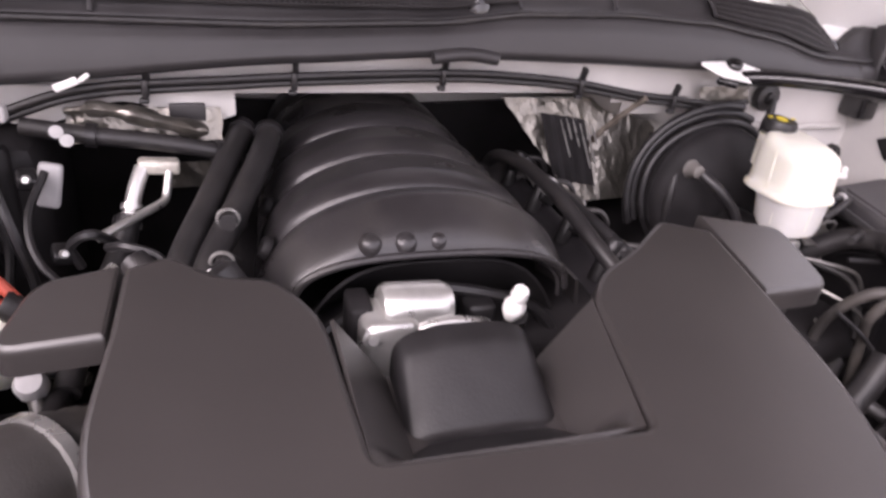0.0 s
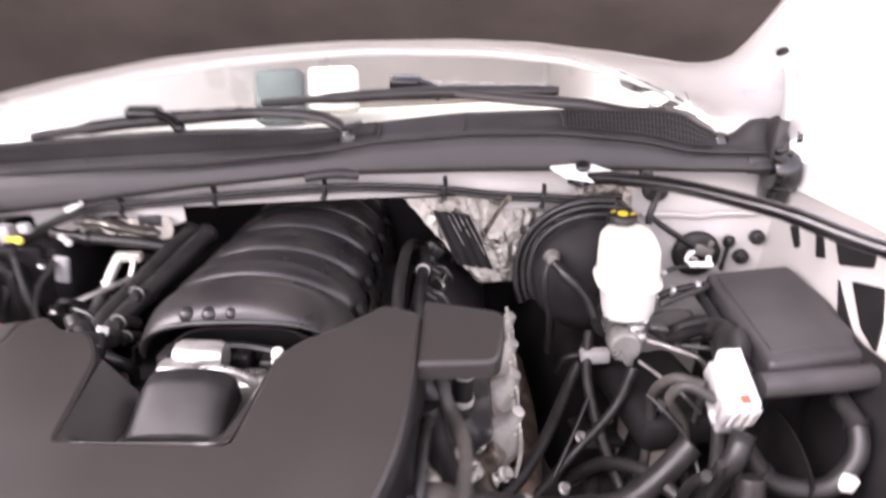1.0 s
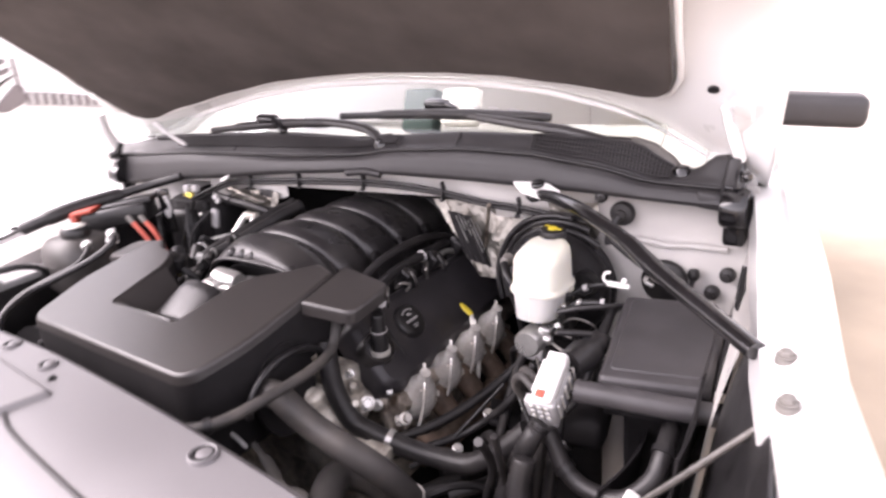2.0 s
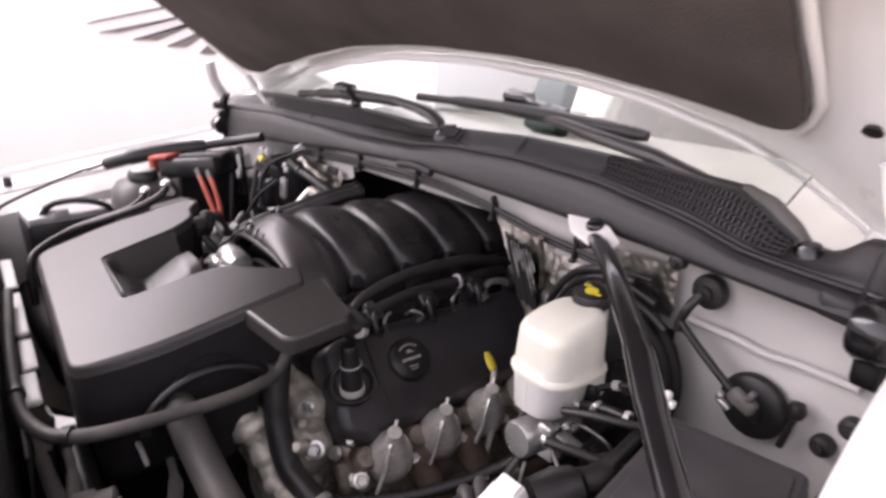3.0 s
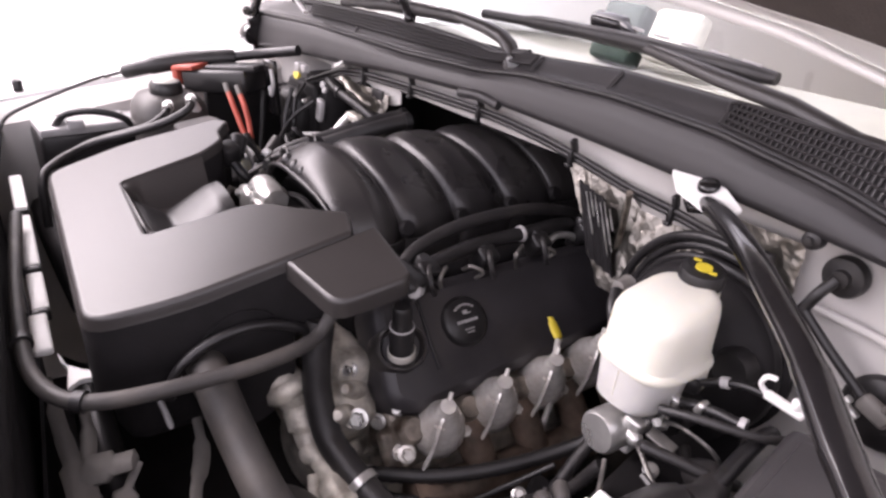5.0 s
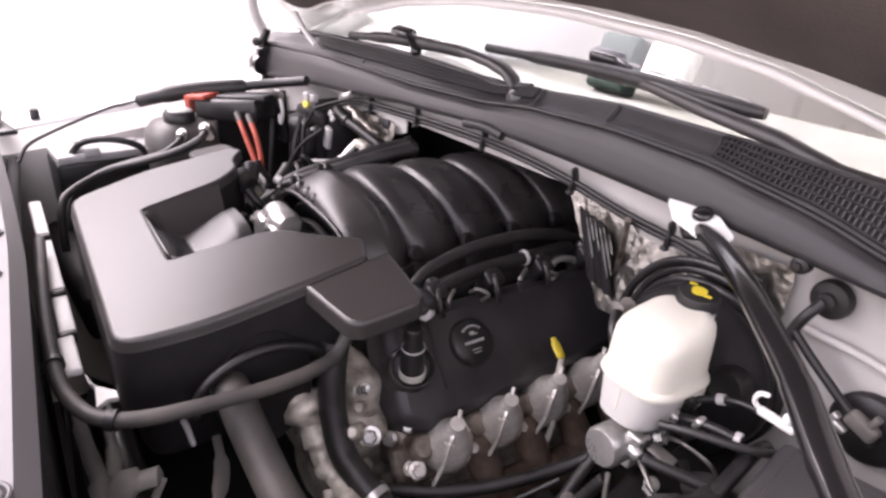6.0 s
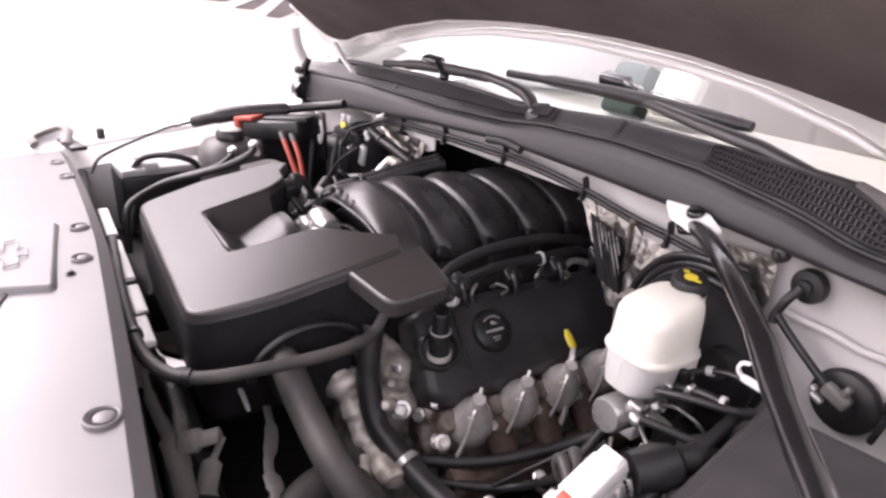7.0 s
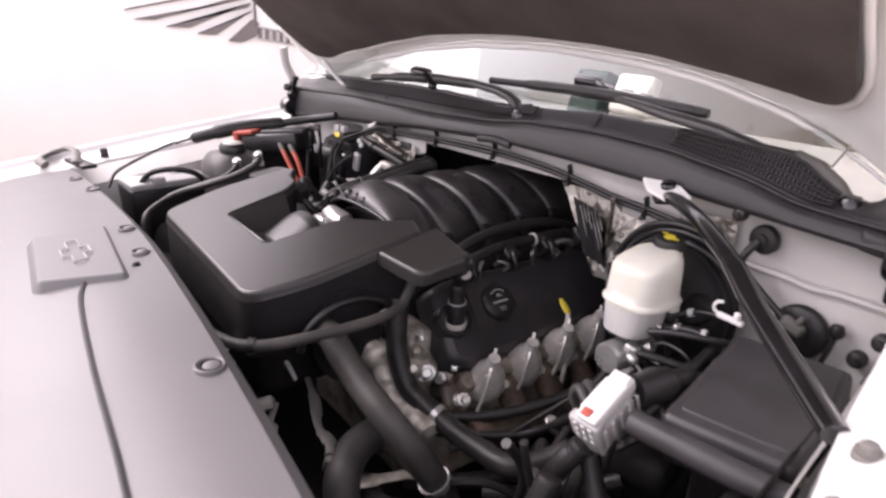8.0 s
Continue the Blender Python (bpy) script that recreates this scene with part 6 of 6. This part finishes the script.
part("stay", tube([(0.372, 0.40, 1.195), (0.350, 0.43, 1.155), (0.325, 0.46, 1.10), (0.31, 0.47, 1.04)], 0.0045, 8), GRIME, foil, "dull tan pipe across the foil")
foil2 = thing("heat_foil", (-0.25, 0.40, 1.1), "crumpled silver heat foil draped over the bulkhead", "heat shield", "heat foils")
part("sheet", crumple(-0.350, -0.195, 1.148, 1.183, 0.362, -0.012, 8.0, 70, 26, 0.007), FOIL, foil2)
part("roll", tube([(-0.345, 0.345, 1.185), (-0.315, 0.338, 1.190), (-0.285, 0.336, 1.186), (-0.25, 0.337, 1.176), (-0.21, 0.346, 1.164)], [0.006, 0.013, 0.010, 0.015, 0.011, 0.014, 0.007], 9, 5, flat=0.7), FOIL, foil2, "rolled edge of the foil")
part("flap", crumple(-0.262, -0.205, 1.085, 1.118, 0.372, 0.004, 21.0, 30, 20, 0.006), FOIL, foil2)
foil3 = thing("heat_foil", (0.55, 0.44, 1.2), "crumpled silver heat foil draped over the bulkhead", "heat shield", "heat foils")
part("sheet", crumple(0.485, 0.580, 1.138, 1.206, 0.432, 0.0, 5.0, 60, 40, 0.0045), FOIL, foil3)
for x, w, z in ((-0.230, 0.038, 1.178),):
    part("felt_pad", box((x, 0.3665, z), (w, 0.006, 0.022), 0.002, (0, 0, 5)), COWL, foil2, "grey felt pad")

# grommets, plugs and studs on the bulkhead
def grommet(c, r, label, tail=None):
    gm = thing("bulkhead_grommet", c, label, "grommet", "bulkhead grommets")
    part("disc", lathe([(r, 0.012), (r, 0.004), (r * 0.9, 0.0), (r * 0.45, -0.002), (r * 0.4, -0.007), (0, -0.008)], toward(c, (0, 1, 0)), 24), RUBBER, gm)
    if tail:
        part("lead", tube(tail, 0.0062, 8), BLACK, gm)


grommet((0.621, 0.440, 1.188), 0.0225, "round black rubber grommet with a cable through it", [(0.620, 0.430, 1.188), (0.613, 0.420, 1.172), (0.606, 0.416, 1.150), (0.606, 0.415, 1.138)])
grommet((0.594, 0.406, 1.226), 0.0105, "small round black rubber plug under the cowl")
grommet((0.700, 0.440, 1.068), 0.041, "large round black rubber disc on the bulkhead")
grommet((0.780, 0.446, 1.058), 0.013, "small round black rubber plug on the bulkhead")
grommet((0.803, 0.446, 1.094), 0.013, "small round black rubber plug on the bulkhead")
pin = thing("bulkhead_stud", (0.725, 0.43, 1.1), "black ball stud on a short stem", "stud")
part("ball", lathe([(0, 0.012), (0.008, 0.009), (0.011, 0.0), (0.008, -0.008), (0.004, -0.012)], Matrix.Translation((0.751, 0.440, 1.092)), 14), BLACK, pin)
part("stem", tube([(0.751, 0.440, 1.085), (0.747, 0.439, 1.065), (0.742, 0.438, 1.04)], 0.0042, 7), BLACK, pin)
act = thing("speed_actuator", (0.677, 0.39, 1.07), "black actuator with bright plug against the bulkhead", "actuator")
part("body", join(box((0.701, 0.416, 1.086), (0.034, 0.014, 0.020), 0.005, (0, 20, 0)), box((0.711, 0.414, 1.098), (0.008, 0.010, 0.016), 0.003, (0, 20, 0))), DUSTY, act, "grey clamp in the middle")
part("arm", tube([(0.608, 0.415, 1.150), (0.630, 0.416, 1.132), (0.658, 0.416, 1.112), (0.685, 0.416, 1.094)], 0.0052, 9), BLACK, act)
part("plug", join(box((0.683, 0.410, 1.076), (0.018, 0.010, 0.007), 0.002, (0, 25, 0)), box((0.677, 0.410, 1.084), (0.008, 0.010, 0.010), 0.002, (0, 25, 0))), BRIGHT, act)

# ---- cables and pipes low in the near side of the bay ----
LOW = [([(0.60, 0.20, 1.06), (0.63, 0.215, 1.058), (0.655, 0.235, 1.05), (0.66, 0.28, 1.02)], 0.0055, 0.0008), ([(0.585, 0.24, 1.075), (0.62, 0.25, 1.085), (0.66, 0.275, 1.085), (0.675, 0.32, 1.07)], 0.0045, 0.0007),
       ([(0.59, 0.30, 1.0), (0.63, 0.26, 0.99), (0.655, 0.21, 0.98), (0.62, 0.15, 0.93)], 0.006, 0.0), ([(0.45, 0.18, 0.80), (0.50, 0.14, 0.87), (0.55, 0.08, 0.90), (0.60, 0.02, 0.88)], 0.010, 0.0),
       ([(0.58, -0.02, 0.99), (0.575, 0.01, 0.95), (0.57, 0.03, 0.90), (0.55, 0.04, 0.84)], 0.007, 0.0), ([(0.60, -0.01, 1.0), (0.60, 0.0, 0.96), (0.595, 0.02, 0.90), (0.58, 0.03, 0.83)], 0.006, 0.0),
       ([(0.64, 0.0, 0.97), (0.64, -0.02, 0.92), (0.67, -0.03, 0.87), (0.74, -0.02, 0.86), (0.80, 0.0, 0.88)], 0.016, 0.0014),
       ([(0.44, 0.40, 0.90), (0.44, 0.38, 0.98), (0.43, 0.37, 1.05), (0.44, 0.38, 1.10)], 0.007, 0.0), ([(0.52, 0.12, 0.84), (0.50, 0.20, 0.88), (0.49, 0.27, 0.93), (0.50, 0.33, 0.98)], 0.008, 0.001),
       ([(0.47, 0.05, 0.80), (0.52, 0.10, 0.81), (0.58, 0.14, 0.84), (0.63, 0.17, 0.88)], 0.012, 0.0), ([(0.36, -0.02, 0.78), (0.42, 0.04, 0.79), (0.47, 0.12, 0.80), (0.50, 0.20, 0.80)], 0.014, 0.0)]
for pts, r, rg in LOW:
    hose("bay_cable", pts, r, "black cable winding through the engine bay", ridge=rg, step=10 if rg else 6, seg=8)
for pts, r in (([(0.612, 0.100, 1.030), (0.580, 0.125, 1.025), (0.562, 0.150, 0.985), (0.568, 0.170, 0.93), (0.56, 0.16, 0.84)], 0.0075), ([(0.620, 0.085, 1.020), (0.588, 0.098, 1.032), (0.572, 0.112, 1.0), (0.602, 0.130, 0.94), (0.61, 0.12, 0.84)], 0.0070)):
    hose("sleeved_cable", pts, r, "dusty grey sleeved cable beside the connector block", mat=HOSE, seg=10)
hose("steering_shaft", [(0.425, 0.14, 0.84), (0.455, 0.18, 0.88), (0.485, 0.225, 0.92)], 0.0035, "slim dark shaft deep in the bay", mat=BLACK)
low = thing("bay_hardware", (0.5, 0.2, 0.75), "grimy alloy bracket and bolts deep in the bay", "bracket")
part("arm", tube([(0.42, 0.10, 0.80), (0.48, 0.16, 0.79), (0.55, 0.22, 0.80), (0.60, 0.30, 0.82)], 0.022, 10, flat=0.6), VOID, low)
part("plate", box((0.50, 0.22, 0.86), (0.08, 0.06, 0.012), 0.004, (12, 20, 30)), VOID, low)
part("black_tray", box((0.60, 0.26, 0.90), (0.14, 0.20, 0.06), 0.02, (0, 0, 12)), VOID, low)
for c in ((0.47, 0.19, 0.875), (0.52, 0.24, 0.872), (0.58, 0.18, 0.94), (0.56, 0.30, 0.94), (0.44, 0.13, 0.83)):
    part("bolt", bolt(c, (0.4, -0.4, 0.8), 0.007, 0.009), BRIGHT, low)
part("loop_wire", tube([(0.61, 0.20, 1.03), (0.66, 0.19, 1.03), (0.69, 0.22, 1.02), (0.68, 0.27, 1.0), (0.64, 0.29, 0.98)], 0.0035, 6), BLACK, low)
hose("heater_return_hose", [(0.646, 0.06, 0.98), (0.681, 0.05, 0.928), (0.72, 0.045, 0.912), (0.762, 0.045, 0.918), (0.795, 0.06, 0.950), (0.802, 0.085, 0.980), (0.80, 0.13, 0.99)], 0.013, "thick black hose looping below the fuse box", clamps=(0.15, 0.85), band=BLACK, seg=12)
part("clip", box((0.776, 0.036, 0.930), (0.020, 0.014, 0.022), 0.004, (0, 20, 10)), WHITE, thing("hose_clip", (0.776, 0.036, 0.93), "small white plastic clip on the looping hose", "clip"))
liner = thing("splash_liner", (0.83, 0.17, 0.78), "grimy black splash liner inside the front wing", "liner")
part("sheet", thick(grid(16, 12, lambda u, v: (0.825 + 0.02 * (1 - u) - 0.05 * v + 0.004 * math.sin(9 * u + 5 * v), -0.02 + 0.40 * u, 1.055 - 0.32 * v)), 0.004), VOID, liner)
strut = thing("stay_rod", (0.85, -0.05, 1.0), "slim dull steel stay rod running to the front wing", "stay")
part("rod", tube([(0.93, -0.062, 1.158), (0.887, -0.062, 1.105), (0.85, -0.062, 1.059), (0.807, -0.062, 1.007)], 0.0042, 8), STEEL, strut)
clip2 = thing("hose_bracket", (0.80, 0.0, 0.9), "white plastic hose bracket beside the fuse box", "bracket")
part("saddle", box((0.815, -0.02, 0.915), (0.03, 0.02, 0.03), 0.005, (0, 20, 0)), WHITE, clip2)
# wiring and small hardware in the dark parts of the bay
WIRES = [([(-0.46, 0.30, 1.15), (-0.44, 0.27, 1.10), (-0.45, 0.25, 1.04), (-0.42, 0.22, 0.98)], 0.0035), ([(-0.43, 0.30, 1.16), (-0.41, 0.27, 1.13), (-0.395, 0.26, 1.08), (-0.40, 0.24, 1.02)], 0.0045),
         ([(-0.36, 0.29, 1.14), (-0.37, 0.25, 1.11), (-0.36, 0.22, 1.08), (-0.33, 0.20, 1.05)], 0.004), ([(-0.30, 0.22, 1.09), (-0.28, 0.20, 1.10), (-0.25, 0.19, 1.09), (-0.235, 0.16, 1.06)], 0.0045),
         ([(0.585, 0.12, 1.02), (0.61, 0.13, 1.0), (0.64, 0.16, 0.98), (0.65, 0.20, 0.95)], 0.003), ([(0.55, 0.14, 0.99), (0.575, 0.12, 0.97), (0.60, 0.10, 0.94), (0.61, 0.06, 0.90)], 0.003),
         ([(0.42, 0.02, 0.86), (0.46, 0.06, 0.88), (0.50, 0.07, 0.87), (0.55, 0.10, 0.89)], 0.005), ([(0.46, -0.05, 0.85), (0.50, -0.01, 0.87), (0.53, 0.03, 0.86), (0.56, 0.06, 0.83)], 0.006)]
for pts, r in WIRES:
    hose("loose_wire", pts, r, "thin black wire threaded through the engine bay", mat=BLACK, seg=7)
for c, d in (((-0.375, 0.285, 1.135), (0.2, -0.9, 0.3)), ((-0.345, 0.24, 1.075), (0.4, -0.8, 0.4)), ((-0.30, 0.30, 1.075), (0.1, -0.9, 0.3)), ((-0.235, 0.165, 1.075), (0.2, -0.8, 0.5)), ((-0.205, 0.13, 1.06), (0.3, -0.7, 0.6))):
    sp = thing("wire_plug", c, "small black plug with a pale metal pin", "plug", "wire plugs")
    part("shell", box(c, (0.018, 0.020, 0.014), 0.003, (25, 10, 20)), BLACK, sp)
    part("pin", lathe([(0, 0), (0.0045, 0), (0.0045, 0.012), (0.003, 0.015), (0, 0.015)], toward(c, d), 10), BRIGHT, sp)

far_duct = thing("intake_duct", (-0.36, 0.0, 0.9), "dusty grey ribbed intake duct beside the air box", "duct")
part("duct", tube([(-0.300, 0.075, 0.960), (-0.335, 0.040, 0.985), (-0.372, -0.005, 0.990), (-0.405, -0.055, 0.965), (-0.43, -0.11, 0.92)], 0.047, 20, 6, ridge=0.0025), HOSE, far_duct)
part("rim", lathe([(0.048, -0.006), (0.053, -0.005), (0.053, 0.005), (0.048, 0.006)], toward((-0.335, 0.040, 0.985), (-0.6, -0.75, 0.2)), 24), BRIGHT, far_duct, "bright clamp band")
fit_f = thing("hose_fitting", (-0.37, 0.14, 1.0), "cream plastic hose fitting with a pale cap", "fitting")
part("neck", lathe([(0, -0.05), (0.026, -0.05), (0.030, -0.01), (0.024, 0.010), (0.020, 0.014), (0, 0.015)], toward((-0.385, 0.150, 1.040), (0.2, -0.5, 0.8)), 20), CREAM, fit_f)
part("cap", lathe([(0, 0.010), (0.010, 0.009), (0.013, 0.002), (0.013, -0.012), (0, -0.013)], toward((-0.352, 0.113, 1.020), (0.1, -0.6, 0.8)), 16), GREY, fit_f)
part("stem", tube([(-0.352, 0.115, 1.010), (-0.345, 0.10, 0.985), (-0.335, 0.085, 0.965)], 0.007, 8), STEEL, fit_f)
tray = thing("battery_tray", (-0.50, 0.0, 0.8), "grimy black tray and ducting below the battery", "tray")
part("tray", box((-0.47, 0.0, 0.86), (0.40, 0.44, 0.10), 0.02, (0, 0, 4)), VOID, tray)
part("duct", tube([(-0.36, -0.17, 1.0), (-0.40, -0.10, 0.97), (-0.42, 0.0, 0.95), (-0.38, 0.10, 0.94)], 0.035, 12), BLACK, tray)
part("wall", box((-0.345, -0.02, 0.93), (0.02, 0.30, 0.16), 0.01, (0, 8, 0)), VOID, tray)
part("splash_guard", thick(grid(10, 8, lambda u, v: (0.735 + 0.02 * math.sin(5 * u) - 0.05 * v, 0.03 + 0.37 * u, 0.93 - 0.36 * v)), 0.004), VOID, low, "black splash guard below the fuse box")
